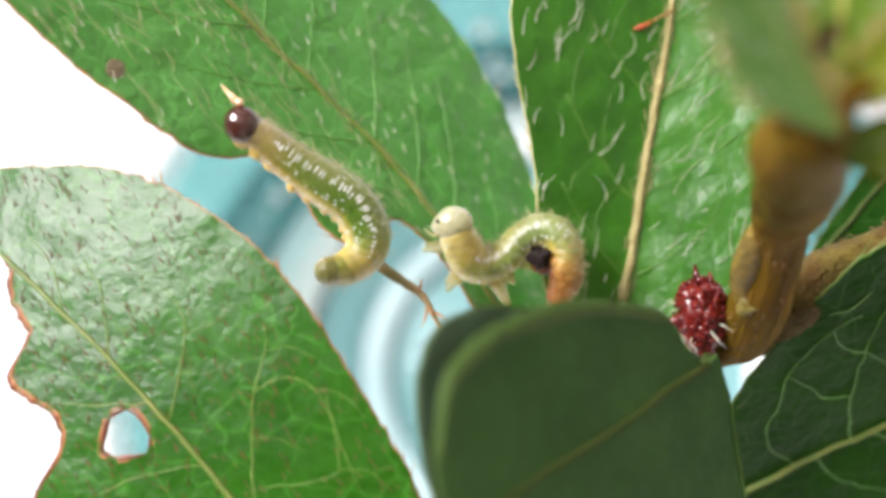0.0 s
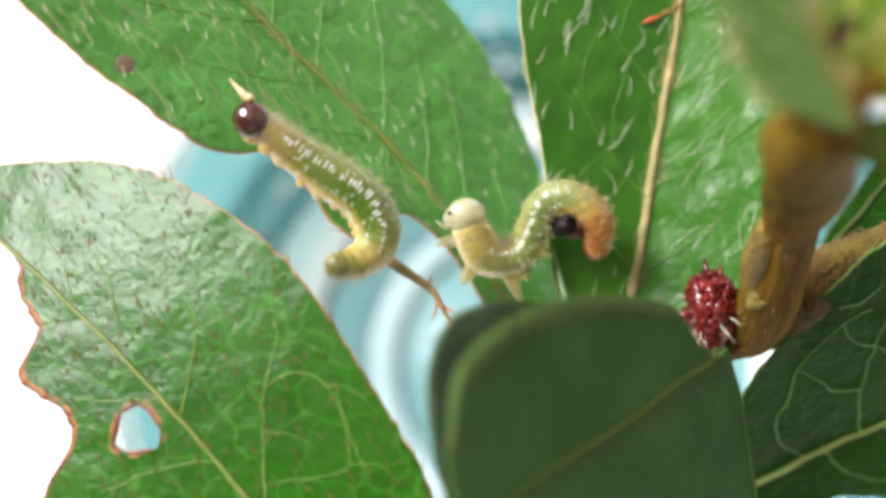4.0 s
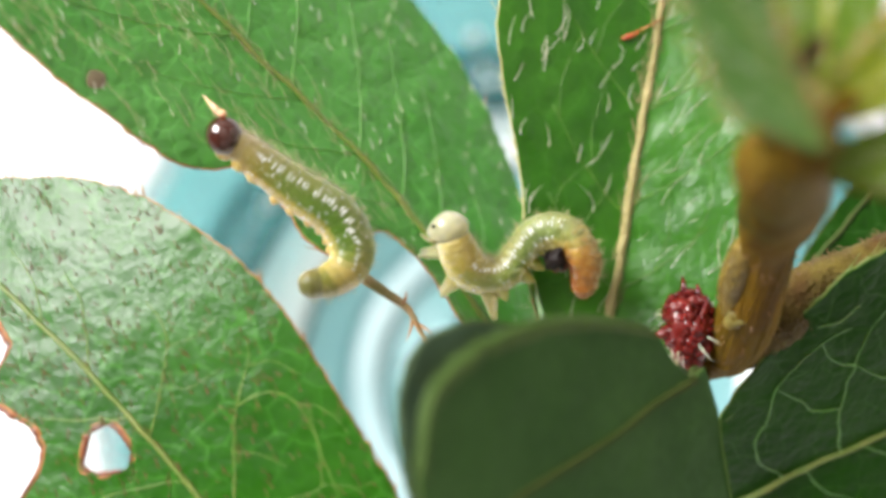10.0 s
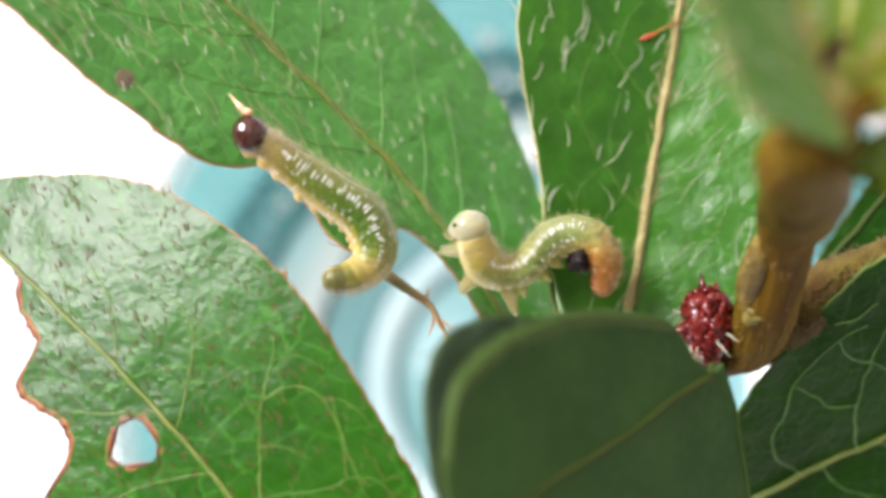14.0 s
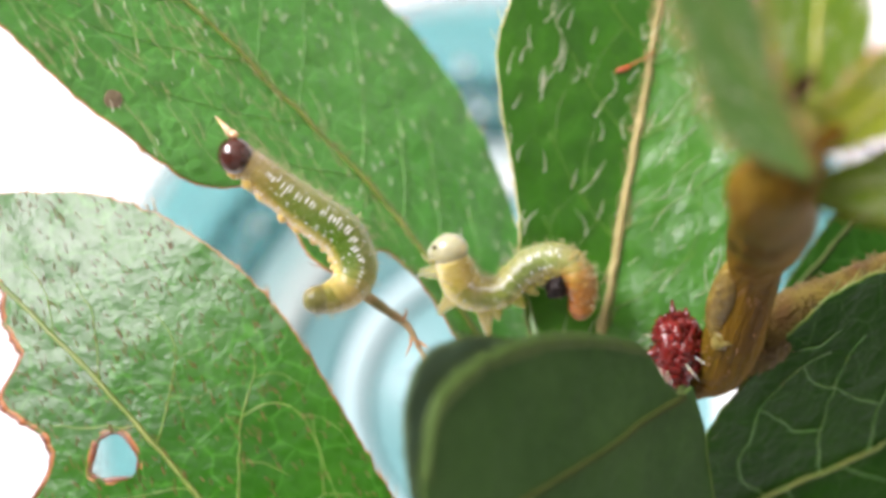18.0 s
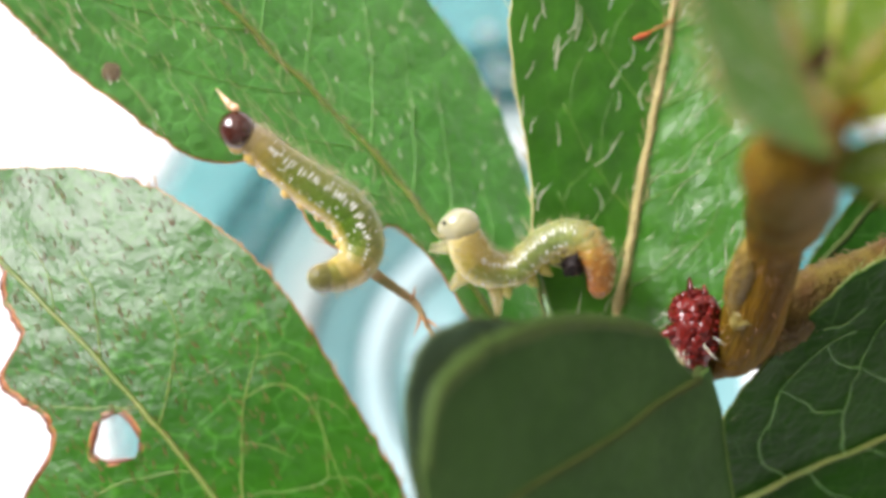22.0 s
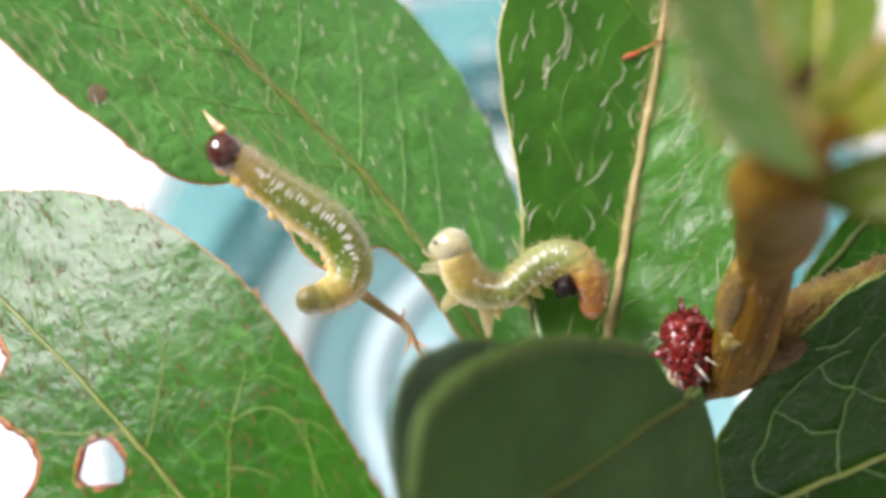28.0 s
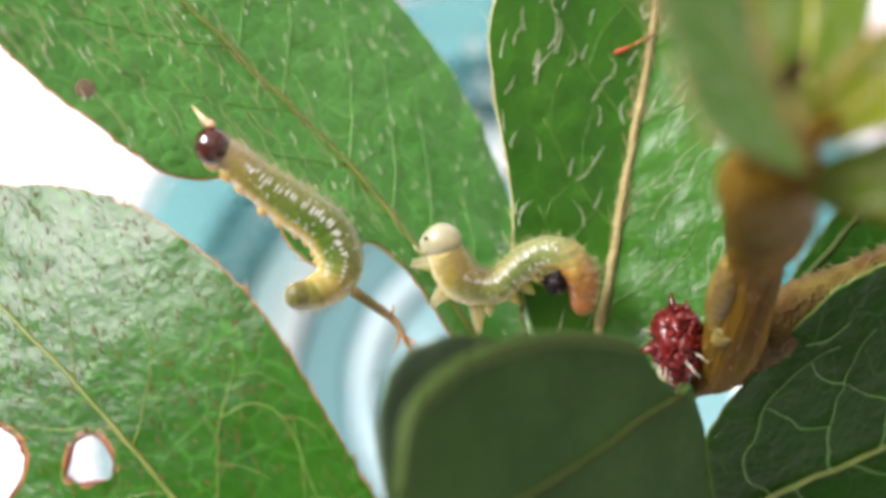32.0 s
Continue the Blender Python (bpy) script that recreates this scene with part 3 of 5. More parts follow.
class Leaf:
    """One leaf: a frame along its midrib, its half widths on both sides, bend and fold."""

    def __init__(self, base, tip, normal, right, left, mid=((0, 0), (1, 0)), fold=0.0, arch=0.0, roll=0.0, quilt=0.05, seed=1, rag=0.03, sink=0.0):
        self.sink = sink
        self.base = at(*base)
        y = at(*tip) - self.base
        self.length = y.length
        y.normalize()
        n = Vector(normal)
        n = (n - n.dot(y) * y).normalized()
        self.x, self.y, self.n = y.cross(n), y, n
        self.right, self.left, self.mid = list(right), list(left), list(mid)
        self.fold, self.arch, self.roll, self.quilt, self.seed, self.rag = fold, arch, roll, quilt, seed, rag
        self.holes = []

    def rib(self, y):
        return curve_at(self.mid, y)

    def edge(self, side, y):
        w = curve_at(self.right if side > 0 else self.left, y)
        w += self.rag * noise.noise(Vector((y * 2.7, side * 5.0, self.seed))) + 0.5 * self.rag * noise.noise(Vector((y * 9.0, side * 5.0, self.seed + 3.0)))
        return self.rib(y) + side * max(w, 0.02)

    def point(self, x, y, h=0.0):
        q = x - self.rib(y)
        t = min(max(y / self.length, 0), 1)
        z = self.fold * (math.sqrt(q * q + 0.04) - 0.2) + self.arch * 4 * t * (1 - t) + self.roll * q * q * 0.1 - self.sink
        z += self.quilt * noise.noise(Vector((x * 1.1, y * 1.1, self.seed))) + 0.4 * self.quilt * noise.noise(Vector((x * 3.0, y * 3.0, self.seed)))
        return self.base + self.x * x + self.y * y + self.n * (z + h)

    def outline(self, n=110):
        ys = [self.length * (0.002 + 0.996 * k / n) for k in range(n + 1)]
        return [(self.edge(1, y), y) for y in ys] + [(self.edge(-1, y), y) for y in reversed(ys)]

    def blade(self, name, step=0.42, thick=0.11, mat=None, mat_under=None):
        from mathutils.geometry import delaunay_2d_cdt
        loop = self.outline()
        pts, edges = list(loop), [(i, (i + 1) % len(loop)) for i in range(len(loop))]
        for hole in self.holes:
            s = len(pts)
            pts += hole
            edges += [(s + i, s + (i + 1) % len(hole)) for i in range(len(hole))]
        rnd = random.Random(self.seed)
        ny = int(self.length / step)
        for j in range(1, ny):
            y = j * step
            lo, hi = self.edge(-1, y) + 0.12, self.edge(1, y) - 0.12
            x = math.ceil(lo / step) * step
            while x < hi:
                pts.append((x + rnd.uniform(-0.1, 0.1), y + rnd.uniform(-0.1, 0.1)))
                x += step
        v, _, f, *_ = delaunay_2d_cdt([Vector(p) for p in pts], edges, [], 0, 1e-5)
        keep = []
        for t in f:
            cx, cy = sum(v[i][0] for i in t) / 3, sum(v[i][1] for i in t) / 3
            if inside(loop, cx, cy) and not any(inside(h, cx, cy) for h in self.holes):
                keep.append(tuple(t))
        n = len(v)
        verts = [self.point(*p) for p in v] + [self.point(p[0], p[1], -thick) for p in v]
        faces = keep + [tuple(i + n for i in reversed(t)) for t in keep]
        count = {}
        for t in keep:
            for a, b in zip(t, t[1:] + t[:1]):
                count[(a, b)] = count.get((a, b), 0) + 1
        for a, b in [e for e in count if (e[1], e[0]) not in count]:
            k = len(verts)
            verts += [verts[b], verts[a], verts[a + n], verts[b + n]]
            faces.append((k, k + 1, k + 2, k + 3))
        return mesh_of(name, verts, faces, mat)

    def ribs(self, r0=0.16, r1=0.05, start=0.0, end=0.97):
        ys = [self.length * (start + (end - start) * k / 40) for k in range(41)]
        w = [noise.noise(Vector((y * 0.9, self.seed, 0.5))) for y in ys]
        return Shape().tube([self.point(self.rib(y) + 0.07 * q, y, 0.02) for y, q in zip(ys, w)], [(r0 + (r1 - r0) * k / 40) * (1 + 0.45 * noise.noise(Vector((k * 0.7, self.seed, 7.0)))) for k in range(41)], 8)

    def veins(self, pairs=6, r=0.05, slope=1.1, seed=0):
        """Side veins that leave the rib, sweep to the tip and loop to the next."""
        rnd, s, single = random.Random(self.seed + seed), Shape(), []
        for side in (1, -1):
            ends = []
            for k in range(pairs):
                y = self.length * (0.08 + 0.78 * (k + rnd.uniform(0.15, 0.55)) / pairs)
                x = self.rib(y)
                line, fork = [(x, y)], []
                reach = abs(self.edge(side, min(y + 1.2, self.length * 0.98)) - x) * rnd.uniform(0.72, 0.9)
                steps = max(5, int(reach / 0.25))
                for i in range(1, steps + 1):
                    u = i / steps
                    line.append((x + side * reach * u, y + slope * reach * (0.55 * u + 0.35 * u * u) + 0.09 * noise.noise(Vector((u * 4.0, k, side * 3.0 + self.seed)))))
                line = [p for p in line if 0 < p[1] < self.length * 0.97 and abs(p[0] - self.rib(p[1])) < abs(self.edge(side, p[1]) - self.rib(p[1])) - 0.1]
                if len(line) < 3:
                    continue
                single.append(Shape().tube([self.point(*p, 0.02) for p in line], [r * (1 - 0.6 * i / len(line)) for i in range(len(line))], 5))
                ends.append(line)
            for a, b in zip(ends, ends[1:]):
                for fa, fb in ((0.5, 0.35), (0.95, 0.62)):
                    p, q = a[int(fa * (len(a) - 1))], b[int(fb * (len(b) - 1))]
                    mid = ((p[0] + q[0]) / 2 + side * 0.25, (p[1] + q[1]) / 2 - 0.1)
                    arc = [(p[0] + (mid[0] - p[0]) * u * 2, p[1] + (mid[1] - p[1]) * u * 2) if u < 0.5 else (mid[0] + (q[0] - mid[0]) * (u * 2 - 1), mid[1] + (q[1] - mid[1]) * (u * 2 - 1)) for u in [i / 8 for i in range(9)]]
                    arc = [(x + 0.05 * noise.noise(Vector((x * 3, y * 3, 2.0))), y) for x, y in arc]
                    arc = [c for c in arc if abs(c[0] - self.rib(c[1])) < abs(self.edge(side, c[1]) - self.rib(c[1])) - 0.1 and not any(inside(h, *c) for h in self.holes)]
                    if len(arc) > 2:
                        s.tube([self.point(*c, 0.008) for c in arc], [r * 0.45] * len(arc), 4)
        return single, s

    def hairs(self, count, long=(0.5, 1.0), r=0.016, lift=0.35, seed=0, along=1.0, spread=0.24, bias=0.0, on_rib=False, across=(-99, 99), bow=0.05):
        rnd, s = random.Random(100 + self.seed + seed), Shape()
        made, most = 0, max(self.edge(1, self.length * k / 20) - self.edge(-1, self.length * k / 20) for k in range(1, 20))
        while made < count:
            y = rnd.uniform(0.03, 0.97) * self.length
            lo, hi = self.edge(-1, y), self.edge(1, y)
            if rnd.random() > (hi - lo) / most:
                continue
            x = rnd.uniform(lo, hi) if not on_rib else self.rib(y) + rnd.gauss(0, 0.12)
            if not across[0] < x - self.rib(y) < across[1]:
                continue
            made += 1
            if any(inside(h, x, y) for h in self.holes):
                continue
            n = rnd.uniform(*long)
            a = rnd.gauss(bias, spread)
            dx, dy = math.sin(a) * n, along * math.cos(a) * n
            rise, curl = lift * rnd.uniform(0.4, 1.3), rnd.gauss(0.0, bow) * n
            root = self.point(x, y)
            pts = [root + self.x * (dx * u + curl * math.sin(math.pi * u)) + self.y * (dy * u) + self.n * (n * rise * (u - 0.45 * u * u)) for u in (0, 0.3, 0.65, 1.0)]
            s.tube(pts, [r, r * 0.85, r * 0.6, r * 0.15], 3, caps=False)
        return s

    def margin(self, r=0.045, hairs=90, long=0.5):
        rnd = random.Random(self.seed + 9)
        loop = self.outline()
        s = Shape()
        pts = [self.point(x, y, -0.08) for x, y in loop]
        s.tube(pts, [r] * len(pts), 5)
        for _ in range(hairs):
            i = rnd.randrange(2, len(loop) - 2)
            x, y = loop[i]
            out = 1 if x > self.rib(y) else -1
            n = long * rnd.uniform(0.5, 1.3)
            root = self.point(x, y, -0.08)
            way = (self.x * out * rnd.uniform(0.3, 1.0) + self.y * rnd.uniform(0.5, 1.2) + self.n * rnd.uniform(-0.4, 0.5)).normalized()
            s.tube([root, root + way * n * 0.5, root + way * n + self.y * 0.1 * n], [0.02, 0.016, 0.004], 3, caps=False)
        return s


def grow(leaf, name, label, mat, rib_mat=RIB, rib=(0.16, 0.05), vein=(6, 0.05), hair=(250, (0.5, 1.0), 0.016), hair_mat=HAIR, margin=0.045, petiole=None, veins_mat=VEIN, step=0.3, lift=0.35, margin_mat=MARGIN, bias=0.0):
    ob = part(name, leaf.blade("leaf", mat=mat, step=step), twig, label)
    if rib_mat:
        part("midrib", leaf.ribs(*rib).mesh("midrib", rib_mat), ob)
    if vein:
        single, net = leaf.veins(*vein)
        for one in single:
            part("vein", one.mesh("vein", veins_mat), ob)
        if net.v:
            part("vein_net", net.mesh("vein_net", veins_mat), ob, kind="stuff")
    if hair:
        part("hairs", leaf.hairs(*hair, lift=lift, bias=bias).mesh("hairs", hair_mat), ob, kind="stuff")
    if margin:
        part("margin", leaf.margin(margin).mesh("margin", margin_mat), ob)
    if petiole:
        pts = spline([leaf.point(leaf.rib(0.3), 0.3, -0.05)] + [at(*p) for p in petiole], 12)
        part("petiole", Shape().tube(pts, [rib[0] * 1.3 + 0.02 * k for k in range(12)], 8).mesh("petiole", rib_mat), ob)
    return ob


# upper leaf, half eaten along its left side
leaf_a = Leaf((3.8, -4.4, 34.8), (-14.16, 15.47, 31.36), (0.75, 0.5, 1),
              [(0, 0.4), (1.84, 2.45), (4.9, 4.52), (6.6, 5.28), (9.6, 6.24), (11.9, 6.6), (15.0, 6.6), (18.0, 6.3), (21.0, 5.4), (24.0, 3.6), (26.0, 1.6), (27.0, 0.05)],
              [(0, 0.4), (3.0, 0.75), (5.6, 0.72), (6.7, 0.9), (7.65, 1.4), (7.85, 2.9), (8.2, 3.4), (9.15, 3.55), (10.0, 3.3), (11.7, 3.6), (12.1, 4.2), (12.85, 4.8), (14.5, 5.1), (17.0, 5.4), (18.4, 5.4), (20.0, 5.5), (22.0, 5.2), (24.0, 4.0), (26.0, 1.7), (27.0, 0.05)],
              mid=[(0, -0.2), (3.0, 0.15), (7.0, 0.87), (11.0, 0.9), (15.2, 0.45), (21.2, 0.0), (27.0, -0.3)], quilt=0.12, seed=11, rag=0.07)
BITE = [(-4.2 + 0.34 * math.cos(w) * (1 + 0.2 * math.sin(3 * w)), 19.7 + 0.26 * math.sin(w)) for w in [math.pi * k / 8 for k in range(16)]]
leaf_a.holes.append(BITE)
upper = grow(leaf_a, "leaf", "broad green hairy leaf with one side eaten away", LEAF_PALE, RIB, (0.13, 0.045), (9, 0.026), (330, (0.15, 0.42), 0.019), bias=0.35, veins_mat=VEIN_PALE, petiole=[(6.0, -4.6, 34.4), (8.0, -3.6, 33.6)])

part("bite_rim", Shape().tube(spline([leaf_a.point(x, y, -0.02) for x, y in BITE + BITE[:2]], 50), [0.07] * 50, 8, squash=0.6).mesh("bite_rim", RUST), upper, "rust orange rim of a small hole")
part("hairs", leaf_a.hairs(270, (0.6, 1.7), 0.012, lift=0.2, seed=8, spread=0.22, across=(-9.0, 0.3), bow=0.11).mesh("hairs", HAIR_TAN), upper, kind="stuff")
part("hairs", leaf_a.hairs(160, (0.12, 0.4), 0.018, lift=0.3, seed=9, spread=0.4, on_rib=True).mesh("hairs", RIB_TAN), upper, kind="stuff")

# lower leaf with eaten margin and a hole
leaf_b = Leaf((-1.04, -11.25, 28.67), (-15.96, 1.88, 33.4), (-0.1, 0.1, 1),
              [(0, 0.3), (1.2, 2.3), (2.85, 3.6), (5.4, 4.3), (7.9, 4.77), (9.9, 4.94), (11.6, 4.8), (13.6, 4.5), (15.9, 3.65), (16.9, 3.0), (18.4, 2.0), (19.6, 1.0), (20.43, 0.05)],
              [(0, 0.3), (1.5, 2.6), (4.0, 4.2), (7.5, 4.9), (10.2, 4.5), (10.5, 4.1), (10.63, 3.79), (10.74, 3.05), (10.97, 2.5), (11.4, 2.26), (11.9, 2.2), (12.6, 2.36), (13.3, 2.45), (13.6, 2.15), (13.75, 1.5), (13.95, 1.09), (14.55, 0.93), (15.4, 0.58), (15.8, 0.15), (17.0, 0.05), (20.43, 0.03)],
              mid=[(0, 0.0), (6.7, 0.56), (9.1, 0.79), (11.9, 0.89), (16.3, 0.67), (20.43, 0)], arch=1.35, sink=0.3, quilt=0.04, seed=23, rag=0.1)
HOLE = [(0.19, 10.29), (-0.13, 10.43), (-0.36, 10.38), (-0.6, 10.24), (-0.96, 10.0), (-0.95, 9.75), (-0.81, 9.5), (-0.5, 9.22), (-0.21, 9.01), (0.05, 9.1), (0.25, 9.33), (0.36, 9.79), (0.33, 10.1)]
leaf_b.holes.append(HOLE)
lower = grow(leaf_b, "leaf", "large green leaf with a chewed edge and a red-rimmed hole", LEAF_BROAD, RIB, (0.095, 0.055), None, (850, (0.14, 0.34), 0.020), hair_mat=HAIR_RUST, lift=0.45, bias=0.35)
for line, r in (([(0.79, 9.08), (1.97, 9.78), (2.84, 10.41), (3.11, 10.79), (3.3, 11.7)], 0.05), ([(0.4, 5.5), (0.86, 5.95), (1.99, 7.09), (3.03, 7.92), (3.98, 8.43), (4.5, 8.9)], 0.055), ([(3.06, 7.89), (3.74, 7.58), (4.14, 6.69), (3.56, 5.36), (2.99, 4.05)], 0.042), ([(3.02, 4.87), (3.68, 5.66), (4.21, 6.39)], 0.04),
                ([(0.74, 9.92), (0.06, 10.61), (-0.91, 11.75)], 0.05), ([(3.02, 4.87), (2.51, 5.01), (1.69, 5.68), (1.02, 6.2)], 0.03), ([(2.07, 7.11), (2.5, 6.64), (2.74, 5.83)], 0.03), ([(0.87, 11.6), (1.9, 12.9), (2.3, 14.2)], 0.045), ([(0.85, 13.6), (1.5, 14.8), (1.6, 16.0)], 0.04), ([(1.97, 9.78), (2.5, 9.2), (3.4, 8.9)], 0.024),
                ([(2.84, 10.41), (3.6, 10.0), (4.3, 9.9)], 0.024), ([(0.65, 7.6), (-0.6, 8.6), (-2.2, 9.4)], 0.04), ([(3.98, 8.43), (4.5, 7.9), (4.75, 7.2)], 0.028), ([(4.14, 6.69), (4.5, 6.1), (4.45, 5.2)], 0.026), ([(3.02, 4.87), (3.5, 4.3), (3.5, 3.6)], 0.028)):
    pts = spline([(x, y, 0) for x, y in line], 18)
    part("vein", Shape().tube([leaf_b.point(p.x + 0.09 * noise.noise(p * 1.7), p.y + 0.05 * noise.noise(p * 2.3), 0.012) for p in pts], [r * 0.52 * (1 - 0.4 * k / 17) * (1 + 0.4 * noise.noise(Vector((k * 0.9, line[0][0], 4.0)))) for k in range(18)], 5).mesh("vein", VEIN_BRIGHT), lower)
hx, hy = sum(p[0] for p in HOLE) / len(HOLE), sum(p[1] for p in HOLE) / len(HOLE)
for name, grown, r, mat, label in (("hole_rim", 1.02, 0.062, SCAR, "dark red scar round the hole"), ("hole_border", 1.16, 0.05, RUST, "rust orange border round the hole")):
    ring = [leaf_b.point(hx + (x - hx) * grown, hy + (y - hy) * grown, -0.03) for x, y in HOLE + HOLE[:2]]
    part(name, Shape().tube(spline(ring, 70), [r * (1 + 0.6 * noise.noise(Vector((math.cos(k / 35 * math.pi) * 3, math.sin(k / 35 * math.pi) * 3, 0.3)))) for k in range(70)], 8, squash=0.6).mesh(name, mat), lower, label)
for name, inset, r, mat, label in (("bitten_edge", 0.0, 0.062, SCAR, "dark red scar along the chewed edge"), ("bitten_border", 0.1, 0.055, RUST, "rust orange border along the chewed edge")):
    bitten = [leaf_b.point(leaf_b.edge(-1, y) + inset, y, -0.03) for y in [10.2 + 0.06 * k for k in range(100)]]
    part(name, Shape().tube(bitten, [r * (1 + 0.7 * noise.noise(Vector((k * 0.23, inset, 0.7)))) for k in range(100)], 8).mesh(name, mat), lower, label)

# upright leaf behind the larvae
leaf_c = Leaf((5.23, -3.46, 34.3), (8.31, 13.89, 35.6), (0, 0.05, 1),
              [(0, 1.6), (1.0, 2.2), (1.9, 2.65), (2.7, 3.1), (3.9, 3.25), (5.0, 3.4), (7.4, 4.3), (10.0, 4.7), (13.0, 3.9), (15.6, 1.9), (17.37, 0.05)],
              [(0, 1.4), (1.7, 2.4), (3.4, 3.0), (4.5, 3.2), (6.0, 3.65), (8.2, 4.5), (10.4, 5.0), (13.0, 4.3), (15.6, 2.2), (17.37, 0.05)],
              fold=0.3, quilt=0.1, seed=37, rag=0.05)
upright = grow(leaf_c, "leaf", "bright green hairy leaf with a tan midrib", LEAF, RIB_TAN, (0.165, 0.08), (5, 0.03), (28, (0.5, 1.2), 0.018), bias=0.12, margin_mat=HAIR_TAN, petiole=[(6.2, -3.6, 33.6), (8.0, -3.0, 33.2)])

part("hairs", leaf_c.hairs(55, (0.45, 1.05), 0.017, lift=0.35, seed=14, bias=0.1, spread=0.3, across=(-9.0, -0.2), bow=0.17).mesh("hairs", HAIR), upright, kind="stuff")
part("hairs", leaf_c.hairs(100, (0.6, 1.5), 0.012, lift=0.3, seed=6, bias=0.75, across=(0.2, 9.0)).mesh("hairs", HAIR), upright, kind="stuff")
# pale strip added where the leaf's edge catches light
glint_line = spline([at(2.87, 0.18, 33.4), at(3.13, -0.66, 33.4), at(3.27, -1.32, 33.2), at(3.45, -1.95, 33.0)], 16)
part("edge_glint", Shape().tube(glint_line, [0.022 + 0.006 * k for k in range(16)], 8, squash=0.5).mesh("edge_glint", EDGE_GLINT), upright, "added pale strip imitating light on the leaf's edge")
part("hairs", leaf_c.hairs(260, (0.3, 0.8), 0.022, lift=0.25, seed=5, spread=0.35, on_rib=True).mesh("hairs", RIB_TAN), upright, kind="stuff")

# dark leaf low on the other side of the stem
leaf_d = Leaf((7.72, -8.77, 35.8), (19.49, -2.08, 34.5), (0.3, -0.5, 1),
              [(0, 0.3), (1.5, 1.1), (3.15, 1.85), (4.36, 2.15), (5.7, 2.95), (7.0, 3.5), (8.5, 3.6), (11.0, 2.9), (12.6, 1.3), (13.6, 0.05)],
              [(0, 0.5), (1.5, 1.4), (2.5, 2.8), (2.95, 3.7), (3.5, 4.3), (4.2, 4.85), (5.3, 5.6), (6.6, 6.4), (8.0, 7.0), (9.5, 6.9), (11.0, 5.6), (12.7, 2.2), (13.6, 0.05)],
              mid=[(0, 0), (4.47, 0.1), (7.44, 0.36), (13.6, 0)], fold=0.1, quilt=0.1, seed=41, rag=0.05)
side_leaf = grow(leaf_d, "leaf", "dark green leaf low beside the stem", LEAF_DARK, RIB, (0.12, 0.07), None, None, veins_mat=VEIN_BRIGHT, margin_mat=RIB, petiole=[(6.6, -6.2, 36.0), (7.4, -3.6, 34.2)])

for line in ([(0.1, 4.0), (-1.0, 3.5), (-1.9, 3.6), (-2.34, 4.13), (-3.42, 4.87), (-3.85, 5.59), (-4.19, 6.63), (-4.17, 7.53)], [(0.2, 5.86), (-0.8, 6.1), (-1.53, 6.41), (-2.86, 7.24), (-3.72, 7.96), (-4.14, 8.66)], [(-4.77, 6.65), (-4.6, 7.3), (-4.77, 8.0)],
             [(-1.53, 6.41), (-1.9, 5.6), (-2.9, 5.2), (-3.42, 4.87)], [(-2.86, 7.24), (-3.3, 6.7), (-4.19, 6.63)], [(0.3, 7.6), (-0.9, 8.2), (-2.2, 9.2), (-3.4, 10.2)], [(-1.3, 8.4), (-2.0, 7.8), (-2.86, 7.24)], [(0.3, 6.6), (1.2, 7.3), (2.3, 8.6)], [(0.3, 8.4), (1.2, 9.2), (2.0, 10.4)], [(0.1, 4.6), (1.3, 5.0), (2.6, 6.3)]):
    pts = spline([(x, y, 0) for x, y in line], 22)
    part("vein", Shape().tube([leaf_d.point(1.12 * p.x + 0.1 * noise.noise(p * 1.9), p.y + 0.1 * noise.noise(p * 2.3 + Vector((3, 0, 0))), 0.02) for p in pts], [(0.030 - 0.0007 * k) * (1 + 0.5 * noise.noise(Vector((k * 0.9, line[0][1], 0)))) for k in range(22)], 5).mesh("vein", VEIN_PALE), side_leaf)

# near leaf, out of focus, and one more under it
leaf_e = Leaf((7.33, -2.84, 29.68), (0.6, -7.07, 23.96), (0.652, -0.013, 0.758),
              [(0, 0.02), (0.6, 0.05), (0.98, 0.63), (1.44, 1.87), (2.22, 2.59), (3.29, 3.3), (4.71, 4.0), (5.6, 4.28), (6.49, 4.46), (7.4, 4.52), (8.36, 4.37), (8.81, 3.97), (9.2, 3.38), (9.54, 2.7), (9.72, 1.8), (9.8, 0.05)],
              [(0.0, 1.15), (0.12, 1.65), (0.35, 2.9), (0.6, 4.25), (1.25, 5.0), (5.0, 4.1), (7.6, 2.2), (9.8, 0.05)], quilt=0.05, seed=53, rag=0.05)
near = grow(leaf_e, "leaf", "grey-green leaf, painted in shade, reaching forward from the stem", LEAF_SHADE, None, None, None, None, margin=0.06, margin_mat=LEAF_RIM_LIT)
rib = [leaf_e.point(p.x, p.y, 0.0) for p in spline([(0.02, 0.6, 0), (0.3, 2.29, 0), (0.35, 3.48, 0), (0.49, 4.81, 0), (0.71, 6.23, 0), (0.89, 7.56, 0), (1.0, 8.8, 0)], 30)]
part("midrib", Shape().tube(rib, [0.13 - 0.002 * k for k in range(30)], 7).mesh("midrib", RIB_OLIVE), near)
part("petiole", Shape().tube(spline([rib[0] + Vector((0, 0, -0.1)), at(7.6, -3.1, 32.0), at(8.2, -3.1, 33.2)], 12), [0.17] * 12, 8).mesh("petiole", RIB_DIM), near)
